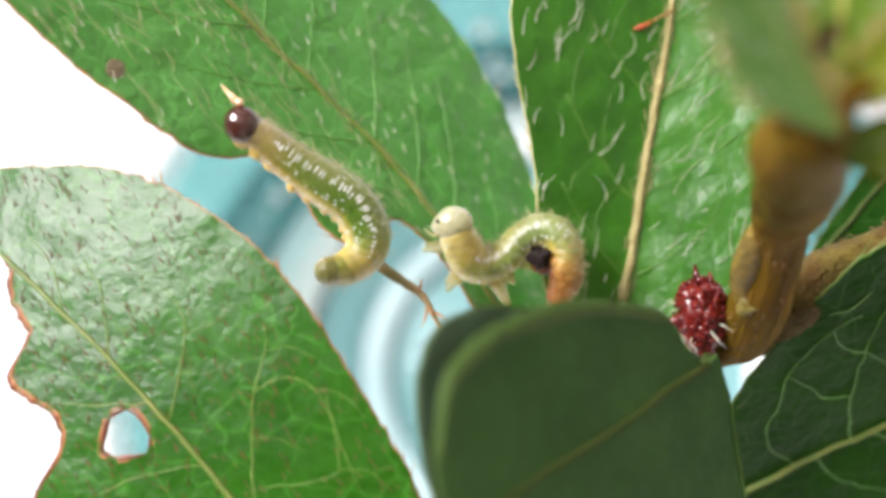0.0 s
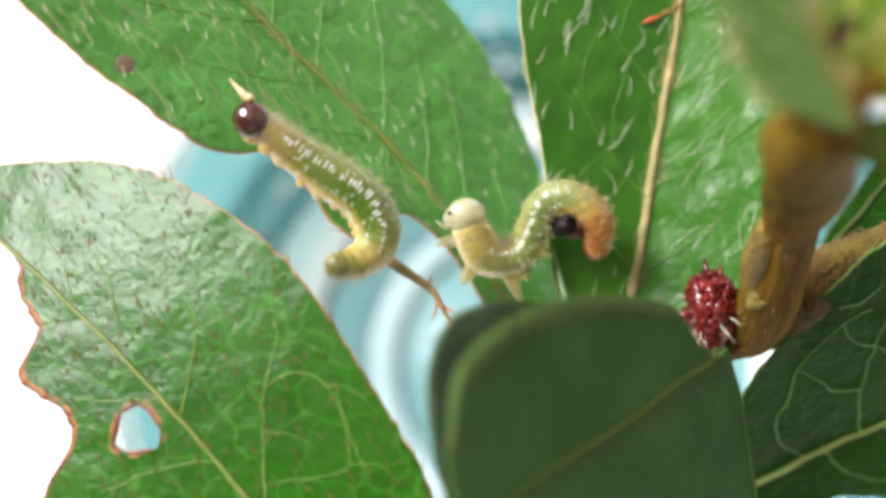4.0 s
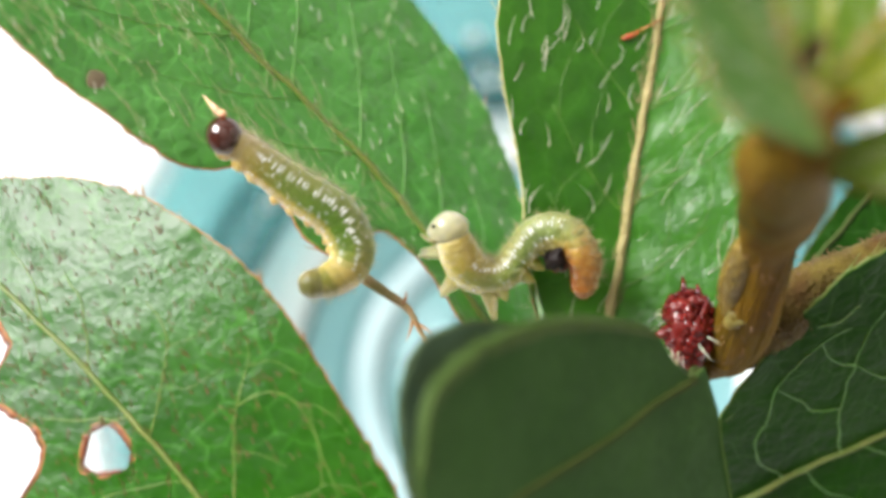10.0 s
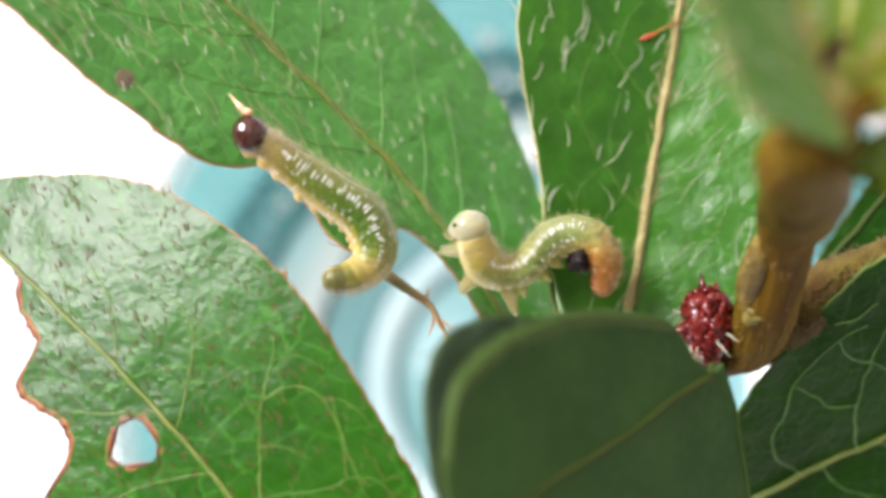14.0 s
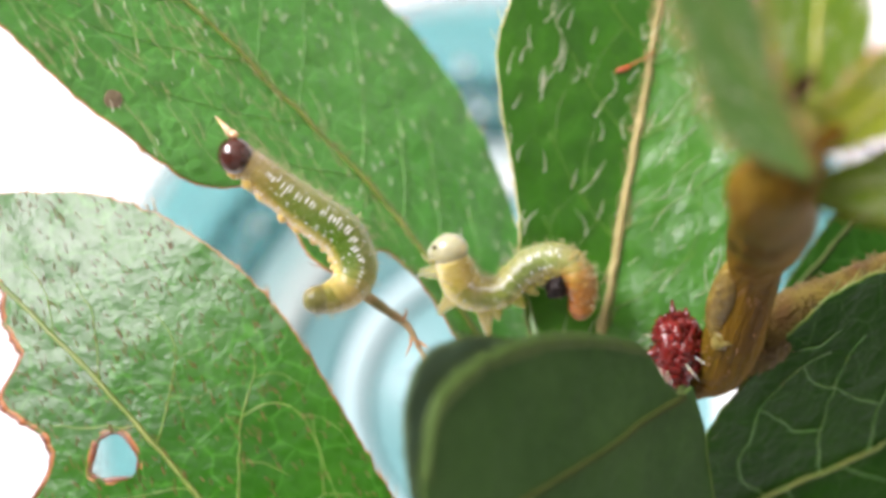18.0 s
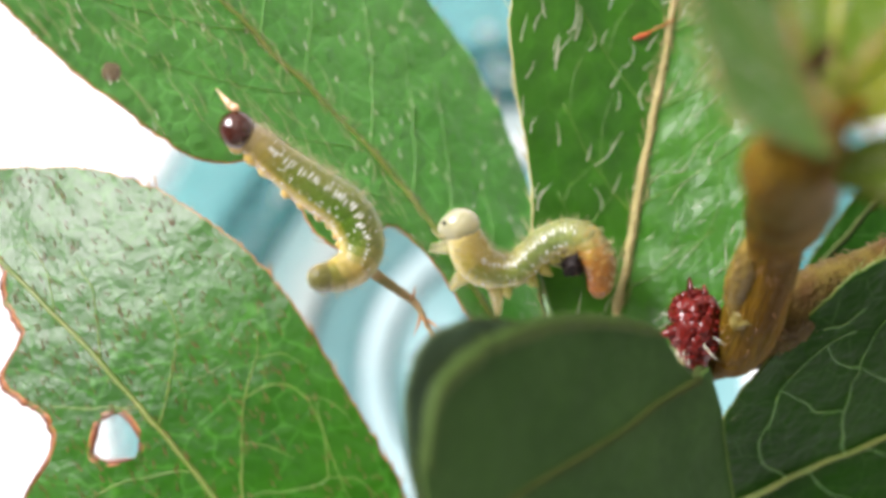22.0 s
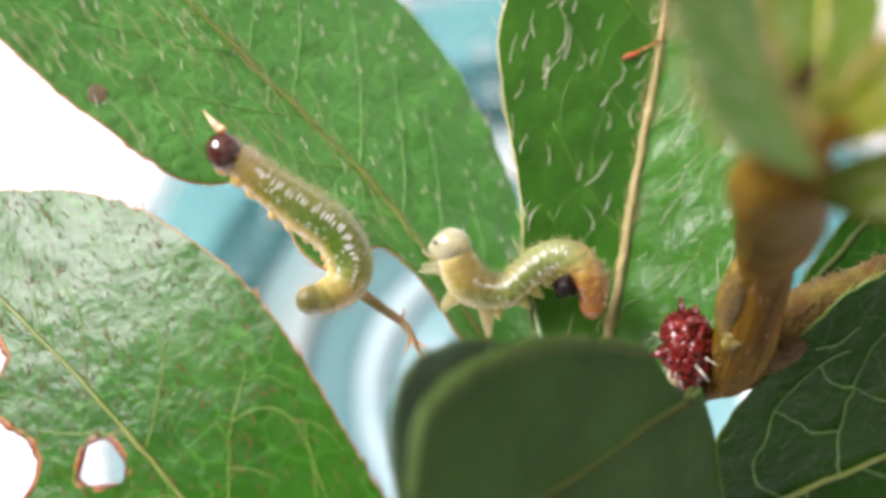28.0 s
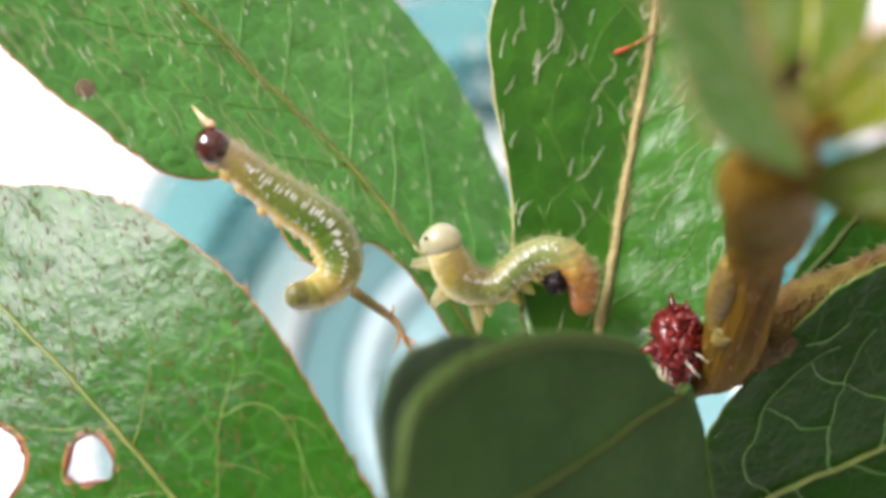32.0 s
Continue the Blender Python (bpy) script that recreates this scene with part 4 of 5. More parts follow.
# pale rolled rim along its free edge, its caught light put into the colour
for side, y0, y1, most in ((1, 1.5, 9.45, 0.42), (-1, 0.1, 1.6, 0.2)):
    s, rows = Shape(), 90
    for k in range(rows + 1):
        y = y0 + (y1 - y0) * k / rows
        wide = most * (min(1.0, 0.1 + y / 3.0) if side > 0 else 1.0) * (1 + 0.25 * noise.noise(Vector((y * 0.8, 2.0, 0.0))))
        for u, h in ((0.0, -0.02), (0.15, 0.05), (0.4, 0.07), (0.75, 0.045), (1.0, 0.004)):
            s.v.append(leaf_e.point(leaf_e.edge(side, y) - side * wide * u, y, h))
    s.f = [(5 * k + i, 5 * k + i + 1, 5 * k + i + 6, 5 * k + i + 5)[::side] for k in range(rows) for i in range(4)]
    part("rim", s.mesh("rim", LEAF_RIM_LIT), near, "rolled edge, painted paler for the light it catches")
leaf_f = Leaf((7.26, -3.26, 30.79), (0.3, -7.14, 24.87), (0.652, -0.013, 0.758),
              [(0, 0.2), (2.0, 2.2), (4.61, 3.72), (5.79, 4.42), (6.75, 4.95), (7.43, 5.12), (8.13, 5.18), (8.73, 4.99), (9.14, 4.51), (9.37, 4.08), (9.72, 2.95), (9.84, 2.0), (9.9, 0.05)],
              [(0, 0.2), (1.0, 2.4), (3.5, 3.2), (6.0, 2.4), (8.5, 1.2), (9.9, 0.05)], quilt=0.06, seed=59)
under = grow(leaf_f, "leaf", "grey-green leaf under the forward one", LEAF_MIST, RIB_DIM, (0.12, 0.06), None, None, margin=0.06, petiole=[(8.0, -3.3, 33.0), (8.3, -3.2, 33.6)], margin_mat=RIB_DIM)

# young leaves at the shoot's end
leaf_g = Leaf((6.85, 2.00, 19.3), (4.15, 5.95, 18.5), (-0.55, 0.23, 0.81),
              [(0, 0.08), (0.5, 0.14), (1.17, 0.2), (1.5, 0.22), (1.9, 0.29), (2.37, 0.4), (3.3, 0.7), (4.3, 0.55), (5.0, 0.3), (5.28, 0.03)],
              [(0, 0.1), (0.25, 0.28), (0.6, 0.55), (1.15, 0.92), (1.9, 0.95), (2.8, 0.78), (3.9, 0.58), (4.9, 0.3), (5.28, 0.03)], fold=-0.05, seed=61, quilt=0.03)
grow(leaf_g, "leaf", "young soft green leaf at the shoot's end", LEAF_SOFT, RIB, (0.05, 0.02), None, (30, (0.3, 0.6), 0.010), margin=0.025)
leaf_h = Leaf((7.37, 2.60, 20.9), (7.85, 7.41, 21.5), (0, -0.2, 1),
              [(0, 0.15), (0.6, 0.3), (1.0, 0.5), (2.04, 0.95), (3.1, 1.05), (4.2, 0.6), (4.87, 0.03)], [(0, 0.15), (0.5, 0.35), (0.88, 0.6), (1.3, 0.9), (2.04, 1.12), (3.1, 1.15), (4.2, 0.65), (4.87, 0.03)], fold=0.12, seed=67)
young = grow(leaf_h, "leaf", "young yellow-green leaf with a brown bud at its foot", LEAF_LIME, RIB_LIME, (0.085, 0.03), (4, 0.016), (80, (0.2, 0.5), 0.010), margin=0.025)
leaf_i = Leaf((7.36, 2.68, 20.3), (10.8, 5.33, 21.0), (0.1, -0.2, 1),
              [(0, 0.15), (0.5, 0.4), (1.0, 0.55), (2.0, 0.75), (3.2, 0.55), (4.4, 0.03)], [(0, 0.18), (0.5, 0.5), (1.0, 0.66), (2.0, 0.8), (3.2, 0.6), (4.4, 0.03)], fold=0.2, seed=71)
yellow = grow(leaf_i, "leaf", "narrow young yellow leaf", LEAF_YOUNG, RIB_LIME, (0.07, 0.03), None, (60, (0.2, 0.5), 0.010), margin=0.025)
part("petiole", Shape().tube(spline([at(7.03, 1.95, 20.7), at(7.23, 2.25, 20.35), at(7.32, 2.67, 20.3), at(7.75, 3.05, 20.35)], 16), [0.34 - 0.011 * k for k in range(16)], 10).mesh("petiole", BARK), yellow)
leaf_j = Leaf((7.34, 1.93, 21.3), (11.44, 2.3, 21.0), (0, 0.2, 1),
              [(0, 0.1), (0.3, 0.34), (0.9, 0.62), (2.2, 0.85), (3.4, 0.5), (4.12, 0.03)], [(0, 0.1), (0.3, 0.2), (0.9, 0.42), (2.2, 0.7), (3.4, 0.4), (4.12, 0.03)], fold=0.1, seed=73)
grow(leaf_j, "leaf", "small young green leaf at the shoot's end", LEAF_OLIVE, RIB, (0.06, 0.03), None, (60, (0.2, 0.5), 0.010), margin=0.05, margin_mat=BARK, petiole=[(7.04, 1.72, 21.4)])
leaf_k = Leaf((11.3, -0.5, 34.0), (17.2, 5.6, 37.0), (0, 0.1, 1),
              [(0, 0.3), (1.5, 1.3), (4.0, 2.2), (7.0, 1.8), (9.0, 0.05)], [(0, 0.22), (1.1, 0.36), (2.3, 0.44), (3.7, 0.5), (6.0, 0.6), (9.0, 0.02)], seed=79)
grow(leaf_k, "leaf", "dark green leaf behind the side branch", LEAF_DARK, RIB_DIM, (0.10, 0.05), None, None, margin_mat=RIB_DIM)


def patch(leaf, x, y, rx, ry, turn=0.0, rag=0.2, seed=0):
    """A thin ragged stain lying on a leaf."""
    s, n, a = Shape(), 18, radians(turn)
    ring = []
    for k in range(n):
        w = 2 * math.pi * k / n
        g = 1 + rag * noise.noise(Vector((math.cos(w), math.sin(w), seed)))
        px, py = rx * g * math.cos(w), ry * g * math.sin(w)
        ring.append((x + px * math.cos(a) - py * math.sin(a), y + px * math.sin(a) + py * math.cos(a)))
    s.v = [leaf.point(*p, 0.01) for p in ring] + [leaf.point(x + (p[0] - x) * 0.8, y + (p[1] - y) * 0.8, 0.035) for p in ring] + [leaf.point(x, y, 0.04)]
    s.f = [(k, (k + 1) % n, n + (k + 1) % n, n + k) for k in range(n)] + [(n + k, n + (k + 1) % n, 2 * n) for k in range(n)]
    return s


part("brown_spot", patch(leaf_a, -4.2, 15.8, 0.33, 0.26, 20).mesh("brown_spot", STAIN), upper, "faint brown stain")
part("fleck_stalk", Shape().tube([leaf_c.point(-0.52, 10.70, 0.10), leaf_c.point(-0.2, 10.95, 0.14), leaf_c.point(0.12, 11.22, 0.10)], [0.035, 0.03, 0.02], 6).mesh("fleck_stalk", RUST), upright, "thin brown stalk of the fleck")
part("red_fleck", Shape().tube([leaf_c.point(-0.5, 10.72, 0.10), leaf_c.point(-0.72, 10.5, 0.12), leaf_c.point(-0.9, 10.38, 0.1), leaf_c.point(-1.11, 10.26, 0.08)], [0.02, 0.07, 0.09, 0.03], 7).mesh("red_fleck", FLECK), upright, "small orange red fleck")
part("brown_spot", Shape().ball(at(6.9, 3.78, 20.0), (0.18, 0.40, 0.13), 10, 14, Matrix.Rotation(radians(-38), 3, "Z"), 0.25).mesh("brown_spot", BROWN_SPOT), young, "dark brown bud")
part("bud_knob", Shape().ball(at(7.19, 3.45, 20.15), (0.2, 0.17, 0.16), 10, 14, wobble=0.4).mesh("bud_knob", LEAF_YOUNG), young, "pale lime knob")

# ---- stem, side branch, bud ----
def woody(name, points, radii, mat, label, sides=36, n=70, lumps=0.13, seed=0):
    pts = spline([at(*p) for p in points], n)
    rs = []
    for k in range(n):
        rs.append(curve_at(radii, k / (n - 1)))
    s = Shape().tube(pts, rs, sides)
    for i, v in enumerate(s.v):
        c, w, t = pts[min(i // sides, n - 1)], 2 * math.pi * (i % sides) / sides, i // sides / n
        ridge = noise.noise(Vector((2.2 * math.cos(w), 2.2 * math.sin(w), 5.0 * t + seed)))
        knob = noise.noise(v * 0.8 + Vector((seed, 0, 0)))
        s.v[i] = c + (v - c) * (1 + lumps * ridge + 0.9 * lumps * knob + 0.5 * lumps * noise.noise(v * 6.0) + 0.3 * lumps * noise.noise(v * 14.0))
    return part(name, s.mesh(name, mat), twig, label)


STEM = [(6.85, 2.25, 20.3, 0.3), (6.63, 2.12, 20.5, 0.66), (6.94, 1.98, 21.8, 0.90), (7.66, 1.65, 24.0, 0.98), (8.44, 1.22, 27.0, 0.91), (8.72, 0.60, 28.8, 0.74), (8.87, -0.14, 29.8, 0.72), (8.85, -1.56, 31.3, 0.86), (8.7, -2.55, 32.4, 0.74), (8.1, -3.1, 33.4, 0.52), (6.9, -4.4, 36.5, 0.5), (7.6, -6.3, 41.0, 0.6), (11.4, -10.4, 54.0, 0.65), (15.0, -14.5, 70.0, 0.8), (17.0, -17.5, 81.2, 0.85)]
stem = woody("stem", [p[:3] for p in STEM], [(k / (len(STEM) - 1), p[3]) for k, p in enumerate(STEM)], BARK, "olive brown young stem with fine ridges", n=160, lumps=0.085)
part("leaf_scar", Shape().tube(spline([at(8.22, 0.75, 28.8), at(8.14, 0.01, 29.4), at(8.14, -0.77, 30.2), at(8.32, -1.57, 31.0)], 24), [0.12 + 0.26 * math.sin(math.pi * k / 23) ** 0.7 + 0.035 * (k % 2) for k in range(24)], 12).mesh("leaf_scar", STIPULE), twig, "ringed amber leaf scar")
part("bud_scale", Shape().ball(at(8.5, -1.46, 30.48), (0.50, 0.32, 0.24), 10, 14, Matrix.Rotation(radians(25), 3, "Z"), 0.5).mesh("bud_scale", SCALE), twig, "pale green dormant bud scale")
part("dark_scar", Shape().ball(at(6.70, 1.94, 20.85), (0.26, 0.16, 0.2), 8, 10, wobble=0.2).mesh("dark_scar", BROWN_SPOT), twig, "dark brown scar")
BRANCH = [(8.5, -2.9, 33.0), (9.4, -2.2, 32.9), (10.34, -1.52, 32.7), (11.12, -0.77, 32.5), (12.0, -0.23, 32.2), (13.14, 0.37, 31.8), (14.56, 0.97, 31.4)]
BRANCH_R = [(0, 0.58), (0.17, 0.90), (0.33, 0.96), (0.5, 0.72), (0.67, 0.58), (0.83, 0.5), (1, 0.42)]
branch = woody("side_branch", BRANCH, BRANCH_R, BARK_GREEN, "rough greenish brown side branch", seed=5)

def shag(owner, points, radii, count, long, mat, seed):
    """Short rough hairs standing all round a woody part."""
    rnd, s, line = random.Random(seed), Shape(), spline([at(*p) for p in points], 60)
    for _ in range(count):
        i = rnd.randrange(1, 58)
        d = (line[i + 1] - line[i]).normalized()
        out = d.cross(Vector((rnd.gauss(0, 1), rnd.gauss(0, 1), rnd.gauss(0, 1)))).normalized()
        c, n = line[i] + out * curve_at(radii, i / 59) * 0.97, long * rnd.uniform(0.4, 1.3)
        lean = d * rnd.uniform(-0.8, 0.5)
        s.tube([c, c + (out + lean * 0.5) * n * 0.5, c + (out * 0.8 + lean) * n], [0.02, 0.015, 0.003], 3, caps=False)
    part("hairs", s.mesh("hairs", mat), owner, kind="stuff")


shag(branch, BRANCH[1:], [(0, 0.92), (0.2, 0.92), (0.4, 0.72), (0.6, 0.58), (0.8, 0.5), (1, 0.42)], 300, 0.24, HAIR_RUST, 3)
shag(stem, [p[:3] for p in STEM[5:9]], [(0, 0.74), (0.33, 0.74), (0.66, 0.86), (1, 0.74)], 110, 0.22, HAIR_RUST, 4)
BUD_AT = at(7.40, -1.86, 31.95)
bud = part("bud", Shape().ball(BUD_AT, (0.70, 1.0, 0.64), 20, 28, wobble=0.35).tube([BUD_AT + Vector((-0.1, 0.7, 0)), BUD_AT + Vector((-0.16, 1.1, 0.05)), BUD_AT + Vector((-0.2, 1.42, 0.05))], [0.22, 0.11, 0.03], 7).tube([BUD_AT + Vector((0.2, 0.6, 0.1)), BUD_AT + Vector((0.25, 1.0, 0.1)), BUD_AT + Vector((0.2, 1.2, 0.1))], [0.2, 0.1, 0.03], 7).tube([BUD_AT + Vector((-0.4, -0.1, 0.2)), BUD_AT + Vector((-0.85, -0.2, 0.25)), BUD_AT + Vector((-1.15, -0.25, 0.25))], [0.3, 0.14, 0.03], 7).tube([BUD_AT + Vector((0.0, -0.6, -0.05)), BUD_AT + Vector((0.1, -1.1, -0.1)), BUD_AT + Vector((0.25, -1.6, -0.2))], [0.5, 0.34, 0.1], 9).mesh("bud", BUD), twig, "knobbly dark red bud with pale bristles")
rnd = random.Random(5)
for k in range(120):
    z = 1 - 2 * (k + 0.5) / 120
    a = k * 2.399 + rnd.uniform(-0.25, 0.25)
    q = math.sqrt(1 - z * z)
    d = Vector((q * math.cos(a), q * math.sin(a), z))
    c = BUD_AT + Vector((d.x * 0.72, d.y * 1.02, d.z * 0.66)) * rnd.uniform(0.9, 1.0) + 0.12 * noise.noise_vector(d * 2.0)
    turn = d.to_track_quat("Z", "Y").to_matrix()
    part("bud_scale", Shape().ball(c, (rnd.uniform(0.09, 0.2), rnd.uniform(0.11, 0.22), rnd.uniform(0.06, 0.13)), 7, 10, turn, wobble=0.8).mesh("bud_scale", BUD), bud)
s = Shape()
for k in range(16):
    d = Vector((rnd.gauss(0, 1), rnd.gauss(-0.9, 0.8), rnd.gauss(0.4, 0.8))).normalized()
    c = BUD_AT + d * 0.8
    s.tube([c, c + d * 0.2, c + d * 0.38 + Vector((0.12, -0.1, 0))], [0.018, 0.013, 0.003], 3, caps=False)
part("bristles", s.mesh("bristles", HAIR), bud, kind="stuff")


# ---- larvae ----
def segment(r, length, slope, seed=0, crumple=0.0, fold=0.02, lobes=0.08):
    """One body ring: x from head to tail, z to the back, with faint folds; slope widens it to the tail."""
    s, sides, rings = Shape(), 28, 32
    for i in range(rings + 1):
        u = 2 * i / rings - 1
        swell = (r + slope * u * length * 0.5) * (1.01 + fold * math.cos(u * 4 * math.pi) - 0.07 * u * u)
        if abs(u) > 0.55:
            swell *= 1 - 0.38 * ((abs(u) - 0.55) / 0.45) ** 2
        for k in range(sides):
            w = 2 * math.pi * k / sides
            y, z = math.cos(w), math.sin(w)
            flat = 0.94 if z < -0.5 else 1.0
            lobe = math.exp(-((math.degrees(math.atan2(z, abs(y))) + 46) / 26) ** 2)
            b = 1 + lobe * lobes * (math.cos(2 * math.pi * u) + 0.2) + (0.025 + crumple) * noise.noise(Vector((u * 2, y * 2.4, z * 2.4 + seed)))
            s.v.append(Vector((u * length * 0.5, y * swell * b, z * swell * b * flat)))
    for i in range(rings):
        for k in range(sides):
            q = i * sides
            s.f.append((q + k, q + sides + k, q + sides + (k + 1) % sides, q + (k + 1) % sides))
    s.f.append(tuple(range(sides)))
    s.f.append(tuple(rings * sides + k for k in reversed(range(sides))))
    return s


def larva(name, label, base, count, spacing, radius_at, skin_at, seed, crumple=0.0, fold=0.011, lobes=0.028, reach=0.86, stretch=2.0, bands=(-0.25, 0.25), tall_at=None, wide=0.03):
    """A larva's empty and its rings, each ring a part with its white glints, bristles and feet."""
    top = tagged(new(name), label, "larva", group="sawfly larvae")
    top.matrix_world = STAND @ Matrix.Translation(Vector(base) * MM)
    rings = []
    for k in range(count):
        t = k / (count - 1)
        r = radius_at(t)
        slope = (radius_at(min(t + 0.04, 1)) - radius_at(max(t - 0.04, 0))) / (0.08 * count * spacing)
        ring = part("segment", segment(r, spacing * stretch, slope, seed + k, 0.3 * crumple + crumple * min(max((t - 0.7) / 0.2, 0), 1), fold, lobes).mesh("segment", skin_at(t)), top)
        rnd = random.Random(seed * 7 + k)
        # white bars that paint the highlights of the wet folds onto the skin
        for band in bands:
            for a, tall, chance in ((137, tall_at(t), 0.88), (112, 0.03, 0.12), (168, 0.035, 0.2), (182, 0.06 if t > 0.45 else 0.035, 0.5 if t > 0.45 else 0.25), (206, 0.05, 0.5 if t > 0.4 else 0.2)):
                if rnd.random() > chance or not 0.10 < t < reach:
                    continue
                w = radians(a + rnd.gauss(0, 3))
                tall *= 1 - 0.5 * abs(noise.noise(Vector((t * 9.0, a, seed))))
                c = Vector((band * spacing + rnd.uniform(-0.03, 0.03), r * math.cos(w), r * math.sin(w)))
                turn = Matrix((Vector((1, 0, 0)), Vector((0, -math.sin(w), math.cos(w))), Vector((0, math.cos(w), math.sin(w))))).transposed()
                part("fold_glint", Shape().ball(c, (wide * rnd.uniform(0.7, 1.3), tall * rnd.uniform(0.55, 1.25), 0.024), 5, 7, turn).mesh("fold_glint", FOLD_GLINT), ring)
        s = Shape()
        for _ in range(int(190 * spacing)):
            w = radians(rnd.uniform(-20, 205))
            out = Vector((rnd.uniform(-0.3, 0.3), math.cos(w), math.sin(w))).normalized()
            c = Vector((rnd.uniform(-0.5, 0.5) * spacing, r * math.cos(w), r * math.sin(w)))
            n = rnd.uniform(0.10, 0.26)
            s.tube([c, c + out * n * 0.6, c + out * n], [0.005, 0.0036, 0.001], 3, caps=False)
        part("bristles", s.mesh("bristles", FUZZ), ring, kind="stuff")
        if k == count - 1:
            part("tail_tip", Shape().ball((spacing * 0.25 * stretch, 0, 0), (spacing * 0.4 * stretch, r * 0.86, r * 0.84), 10, 16, wobble=crumple).mesh("tail_tip", skin_at(t)), ring)
        rings.append(ring)
    return top, rings


def leg(ring, r, side, long, mat, lean=0.0, thick=1.0):
    """A stout tapering clear leg with a round pad, from the underside of a ring."""
    y = side * r * 0.42
    bow = [(0.0, -r * 0.4, 0.30), (0.18, -r - long * 0.15, 0.25), (0.5, -r - long * 0.48, 0.18), (0.8, -r - long * 0.8, 0.115), (0.95, -r - long * 0.94, 0.10), (1.0, -r - long, 0.05)]
    pts = [Vector((lean * u, y * (1 - 0.15 * u), z)) for u, z, _ in bow]
    one = part("leg", Shape().tube(pts, [q * thick for _, _, q in bow], 12).mesh("leg", mat), ring)
    return one


def proleg(ring, r, side, long, mat):
    pts = [Vector((0, side * r * 0.4, -r * 0.5)), Vector((0, side * r * 0.55, -r - long * 0.2)), Vector((0.02, side * r * 0.6, -r - long * 0.7)), Vector((0.03, side * r * 0.6, -r - long)), Vector((0.03, side * r * 0.6, -r - long * 1.06))]
    part("proleg", Shape().tube(pts, [0.24, 0.17, 0.085, 0.045, 0.015], 10).mesh("proleg", mat), ring)


def poses_along(points, base, count, toward=0.45):
    """Poses of the rings along a smooth line: x along, z to the back, in the larva's space."""
    line = spline([Vector(p) for p in points], 160)
    far = [0.0]
    for a, b in zip(line, line[1:]):
        far.append(far[-1] + (b - a).length)
    out = []
    for k in range(count):
        want = far[-1] * (k + 0.5) / count
        i = min(max(next(i for i, f in enumerate(far) if f >= want), 1), 158)
        along = (line[i + 1] - line[i - 1]).normalized()
        back = Vector((-along.y, along.x, toward)).normalized()
        side = back.cross(along).normalized()
        back = along.cross(side)
        turn = Matrix((along, side, back)).transposed().to_4x4()
        out.append(Matrix.Translation((line[i] - Vector(base)) * MM) @ turn)
    return out


def head_parts(top, size, mat, eye_mat, mouth_mat, eyes, palps=(), taper=0.0):
    skull = Shape().ball((0, 0, 0), size, 18, 26)
    for v in skull.v:
        narrow = 1 - taper * max(-v.x / size[0], 0) ** 2
        v.y, v.z = v.y * narrow, v.z * narrow - 0.12 * taper * max(-v.x / size[0], 0)
    head = part("head", skull.mesh("head", mat), top)
    for e in eyes:
        part("eye", Shape().ball(e, (0.06, 0.07, 0.06), 6, 8).mesh("eye", eye_mat), head)
    for sgn in (1, -1) if palps else ():
        pts = [Vector((x, sgn * 0.13, z)) for x, z in palps]
        part("palp", Shape().tube(pts, [0.075, 0.065, 0.045, 0.012], 8).mesh("palp", mouth_mat), head)
    part("jaw", Shape().ball((-size[0] * 0.58, 0, -size[2] * 0.62), (0.11, 0.16, 0.10), 7, 10).mesh("jaw", mouth_mat), head)
    return head


# dark-headed larva on the eaten edge
A_LINE = [(-5.40, 3.36, -30.5), (-4.95, 3.03, -30.65), (-4.30, 2.50, -30.8), (-3.39, 1.85, -31.0), (-2.55, 1.26, -31.2), (-2.12, 0.47, -31.3), (-2.24, -0.16, -31.2), (-2.70, -0.50, -31.0), (-3.21, -0.62, -30.8)]
A_BASE = (-3.4, 1.6, -31.3)
larva_a, rings_a = larva("sawfly_larva", "green sawfly larva with a dark shiny head", A_BASE, 24, 0.255,
                         lambda t: curve_at([(0, 0.44), (0.2, 0.56), (0.5, 0.68), (0.75, 0.64), (0.9, 0.52), (1, 0.42)], t),
                         SKIN_A, 3, 0.0, 0.0, 0.0, 0.86, 2.8, (-0.25, 0.25), lambda t: curve_at([(0.1, 0.03), (0.2, 0.17), (0.5, 0.20), (0.65, 0.11), (0.86, 0.05)], t), 0.026)
for ring, m in zip(rings_a, poses_along(A_LINE, A_BASE, 24)):
    ring.matrix_basis = m
for k in (7, 9, 11, 13, 15, 17):
    for side in (1, -1):
        proleg(rings_a[k], 0.54, side, 0.10, SKIN_FOOT)
for k in (0, 2, 4):
    for side in (1, -1):
        leg(rings_a[k], 0.42, side, 0.12, SKIN_FOOT)
head_a = head_parts(larva_a, (0.51, 0.49, 0.55), HEAD_DARK, BLACK, HEAD_DARK, [(-0.2, 0.36, 0.1), (-0.2, -0.36, 0.1)])
head_a.matrix_basis = Matrix.Translation((Vector((-5.47, 3.38, -30.4)) - Vector(A_BASE)) * MM) @ pose(0, 0, 0, -90, 0, 25)

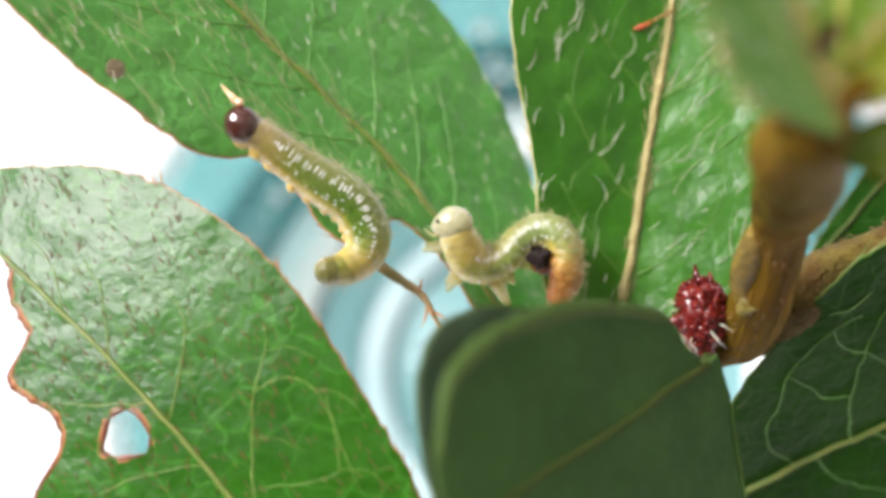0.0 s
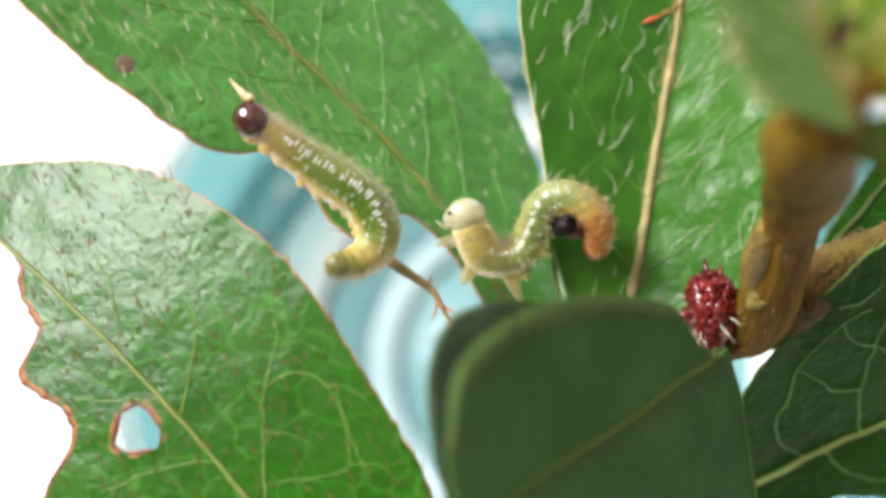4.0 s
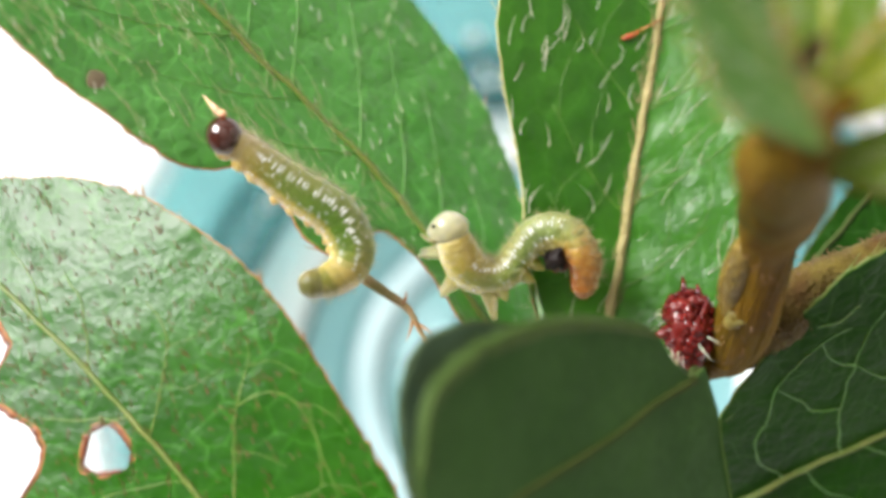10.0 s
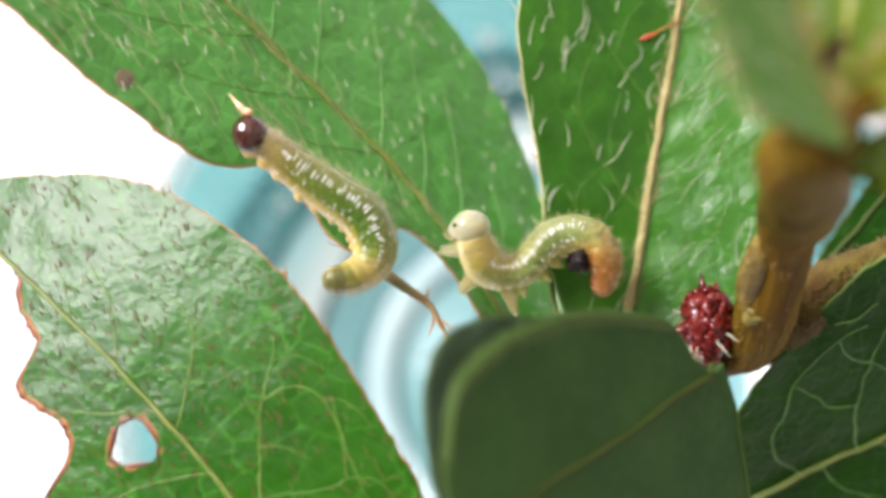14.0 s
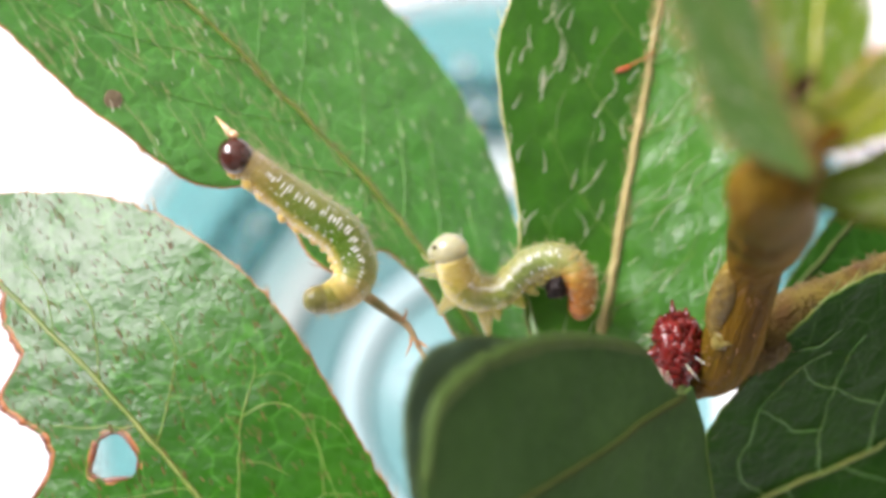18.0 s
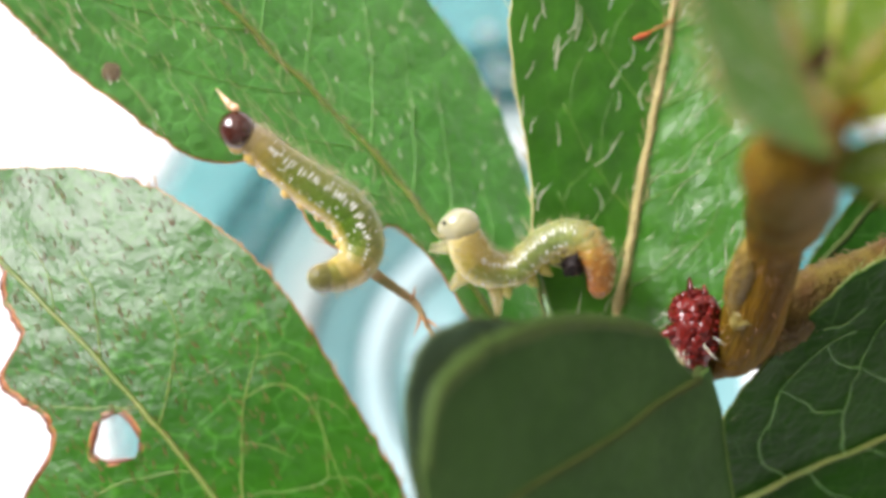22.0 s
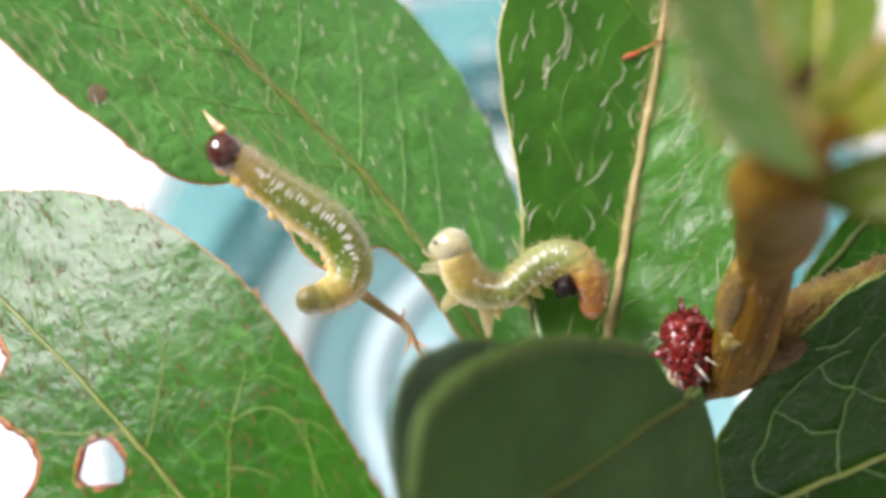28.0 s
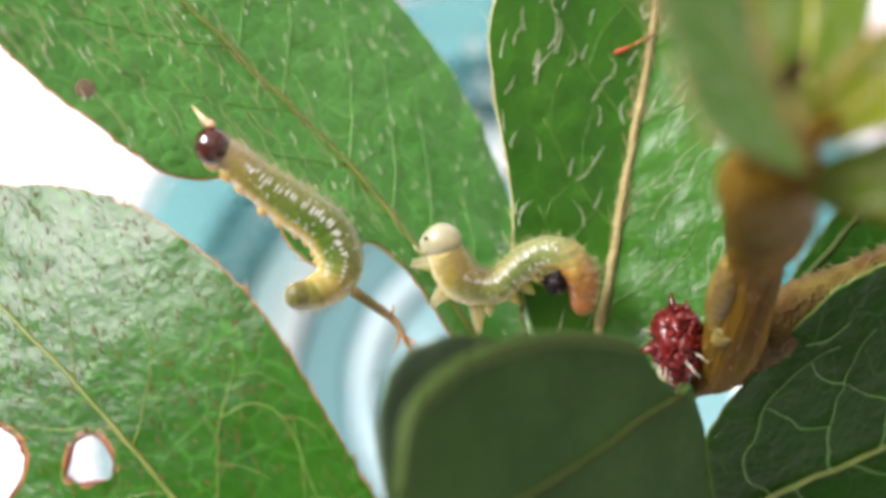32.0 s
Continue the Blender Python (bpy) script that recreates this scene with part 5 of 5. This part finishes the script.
# pale freshly moulted larva that crawls out of its old brown skin
B_BASE = (2.0, 0.2, -33.0)
larva_b, rings_b = larva("sawfly_larva", "cream-headed sawfly larva shedding its old brown skin", B_BASE, 26, 0.235,
                         lambda t: curve_at([(0, 0.54), (0.08, 0.60), (0.18, 0.61), (0.3, 0.54), (0.45, 0.50), (0.6, 0.51), (0.75, 0.51), (0.86, 0.51), (0.94, 0.47), (1, 0.40)], t),
                         SKIN_B, 17, 0.09, 0.004, 0.02, 0.74, 3.4, (-0.25, 0.25), lambda t: 0.115, 0.024)
for k, long, lean, thick, mat in ((1, 0.75, -0.1, 0.65, LEG_CLEAR), (4, 0.78, 0.15, 0.95, LEG_AMBER), (7, 0.98, 0.28, 1.05, LEG_AMBER)):
    for side in (1, -1):
        leg(rings_b[k], 0.40, side, long, mat, lean, thick)
for k, long in ((8, 0.24), (10, 0.28), (12, 0.30), (14, 0.30), (16, 0.30), (18, 0.24)):
    for side in (1, -1):
        proleg(rings_b[k], 0.50, side, long, PROLEG)
head_b = head_parts(larva_b, (0.62, 0.48, 0.50), HEAD_PALE, BLACK, LEG_CLEAR, [(-0.41, 0.35, 0.09), (-0.41, -0.35, 0.09)], [(-0.36, -0.24), (-0.52, -0.30), (-0.66, -0.22), (-0.82, -0.06)], 0.35)
capsule = part("old_head_shell", Shape().ball((0, 0, 0), (0.31, 0.34, 0.38), 14, 18, wobble=0.6).mesh("old_head_shell", BLACK), rings_b[18], "black shell of the old head")
capsule.matrix_basis = pose(0.12 * MM, -0.36 * MM, -0.70 * MM, 20, 20, 0)
for k, (x, z, q) in enumerate(((0.25, -0.7, 0.3), (0.0, -0.62, 0.28), (0.3, -0.45, 0.25))):
    part("skin_fold", Shape().ball((x, -0.12, z), (q, q * 0.9, q * 1.1), 8, 10, wobble=0.4).mesh("skin_fold", SKIN_SHED), rings_b[20])
s = Shape()
for a in (-0.5, -0.15, 0.2):
    s.tube([Vector((-0.2, a * 0.3, 0.0)), Vector((-0.45, a * 0.6, 0.1 + a * 0.3))], [0.07, 0.01], 5)
part("spikes", s.mesh("spikes", BLACK), capsule, kind="stuff")

bristle = Shape().tube([at(-6.1, 4.52, 30.6), at(-5.85, 4.25, 30.4), at(-5.6, 4.0, 30.2)], [0.02, 0.06, 0.13], 7).ball(at(-5.5, 3.96, 30.15), (0.15, 0.12, 0.13), 6, 8)
part("leaf_bristle", bristle.mesh("leaf_bristle", ORANGE), upper, "pale orange bristle at the eaten edge")

# torn strip left of the leaf, under the dark-headed larva
strip = spline([at(*p) for p in [(-2.6, 0.2, 32.2), (-2.16, -0.25, 32.3), (-1.35, -0.82, 32.3), (-0.61, -1.34, 32.2), (-0.29, -1.88, 32.1), (0.04, -2.44, 32.0)]], 30)
s = Shape()
for p, q in (((-0.45, -1.6), (-0.3, -2.0)), ((-0.35, -1.75), (0.12, -2.1)), ((-0.75, -1.25), (-0.62, -0.85)), ((-0.45, -1.55), (-0.62, -2.25)), ((-0.2, -2.0), (-0.05, -2.6))):
    s.tube([at(*p, 32.2), at((p[0] + q[0]) / 2 + 0.05, (p[1] + q[1]) / 2, 32.0), at(*q, 31.9)], [0.05, 0.04, 0.01], 5)
torn = part("torn_strip", Shape().tube(strip, [0.25 - 0.20 * (k / 29) ** 0.8 + 0.05 * noise.noise(Vector((k * 0.8, 0, 0))) for k in range(30)], 8, squash=0.6).mesh("torn_strip", TORN), twig, "brown torn strip of eaten leaf")
part("fibres", s.mesh("fibres", MARGIN), torn, kind="stuff")


# ---- movement ----
# larva's line over time: seconds, head, then the body from neck to tail
B_SHAPES = [
    (0.0, (0.26, 0.74), (0.46, 0.21), (0.78, -0.32), (1.36, -0.49), (1.86, -0.24), (2.35, 0.28), (2.83, 0.53), (3.31, 0.43), (3.57, -0.07), (3.54, -0.81), (3.39, -1.4)),
    (1.0, (0.17, 0.69), (0.39, 0.18), (0.72, -0.37), (1.31, -0.58), (1.78, -0.21), (2.04, 0.46), (2.42, 0.95), (3.01, 1.01), (3.59, 0.58), (3.79, -0.25), (3.74, -1.01)),
    (2.0, (0.2, 0.76), (0.45, 0.24), (0.78, -0.34), (1.37, -0.59), (1.84, -0.34), (2.02, 0.41), (2.29, 1.15), (2.93, 1.52), (3.58, 1.21), (4.02, 0.55), (4.1, -0.11)),
    (3.0, (0.28, 0.79), (0.53, 0.28), (0.9, -0.3), (1.48, -0.47), (2.02, -0.26), (2.28, 0.44), (2.47, 1.18), (3.03, 1.5), (3.67, 1.23), (4.12, 0.64), (4.18, -0.05)),
    (6.0, (0.39, 0.89), (0.54, 0.35), (0.84, -0.26), (1.42, -0.57), (2.0, -0.44), (2.43, 0.11), (2.86, 0.72), (3.42, 0.96), (3.98, 0.71), (4.31, 0.14), (4.29, -0.43)),
    (9.0, (0.56, 0.94), (0.81, 0.41), (1.11, -0.17), (1.7, -0.46), (2.25, -0.34), (2.68, 0.22), (3.12, 0.78), (3.68, 0.91), (4.16, 0.63), (4.45, -0.04), (4.48, -0.67)),
    (13.0, (0.55, 0.9), (0.7, 0.39), (1.03, -0.19), (1.62, -0.44), (2.16, -0.33), (2.59, 0.14), (3.02, 0.64), (3.66, 0.8), (4.22, 0.55), (4.5, -0.11), (4.48, -0.73)),
    (24.0, (0.63, 0.94), (0.85, 0.43), (1.15, -0.11), (1.76, -0.4), (2.3, -0.35), (2.77, 0.04), (3.23, 0.45), (3.78, 0.66), (4.34, 0.5), (4.7, -0.15), (4.78, -0.71)),
    (32.0, (0.68, 0.96), (0.87, 0.44), (1.17, -0.1), (1.78, -0.4), (2.32, -0.35), (2.79, 0.04), (3.27, 0.45), (3.83, 0.63), (4.39, 0.46), (4.74, -0.17), (4.8, -0.74)),
]
B_DEPTH = (32.2, 32.5, 32.8, 33.0, 33.0, 32.9, 32.7, 32.5, 32.4, 32.4, 32.5)


def motions():
    """Keys the pale larva's rings and head."""
    ring_rows, head_rows = [[] for _ in rings_b], []
    for t, *xy in B_SHAPES:
        pts = [Vector((x, y, -d)) for (x, y), d in zip(xy, B_DEPTH)]
        pts[1] = pts[1].lerp(pts[0], 0.5)
        for rows, m in zip(ring_rows, poses_along(pts[1:], B_BASE, len(rings_b))):
            rows.append((t, m))
        head_rows.append((t, Matrix.Translation((pts[0] - Vector(B_BASE)) * MM) @ pose(0, 0, 0, -90, 0, 6)))
    for ring, rows in zip(rings_b, ring_rows):
        walk(ring, rows)
    walk(head_b, head_rows)


motions()
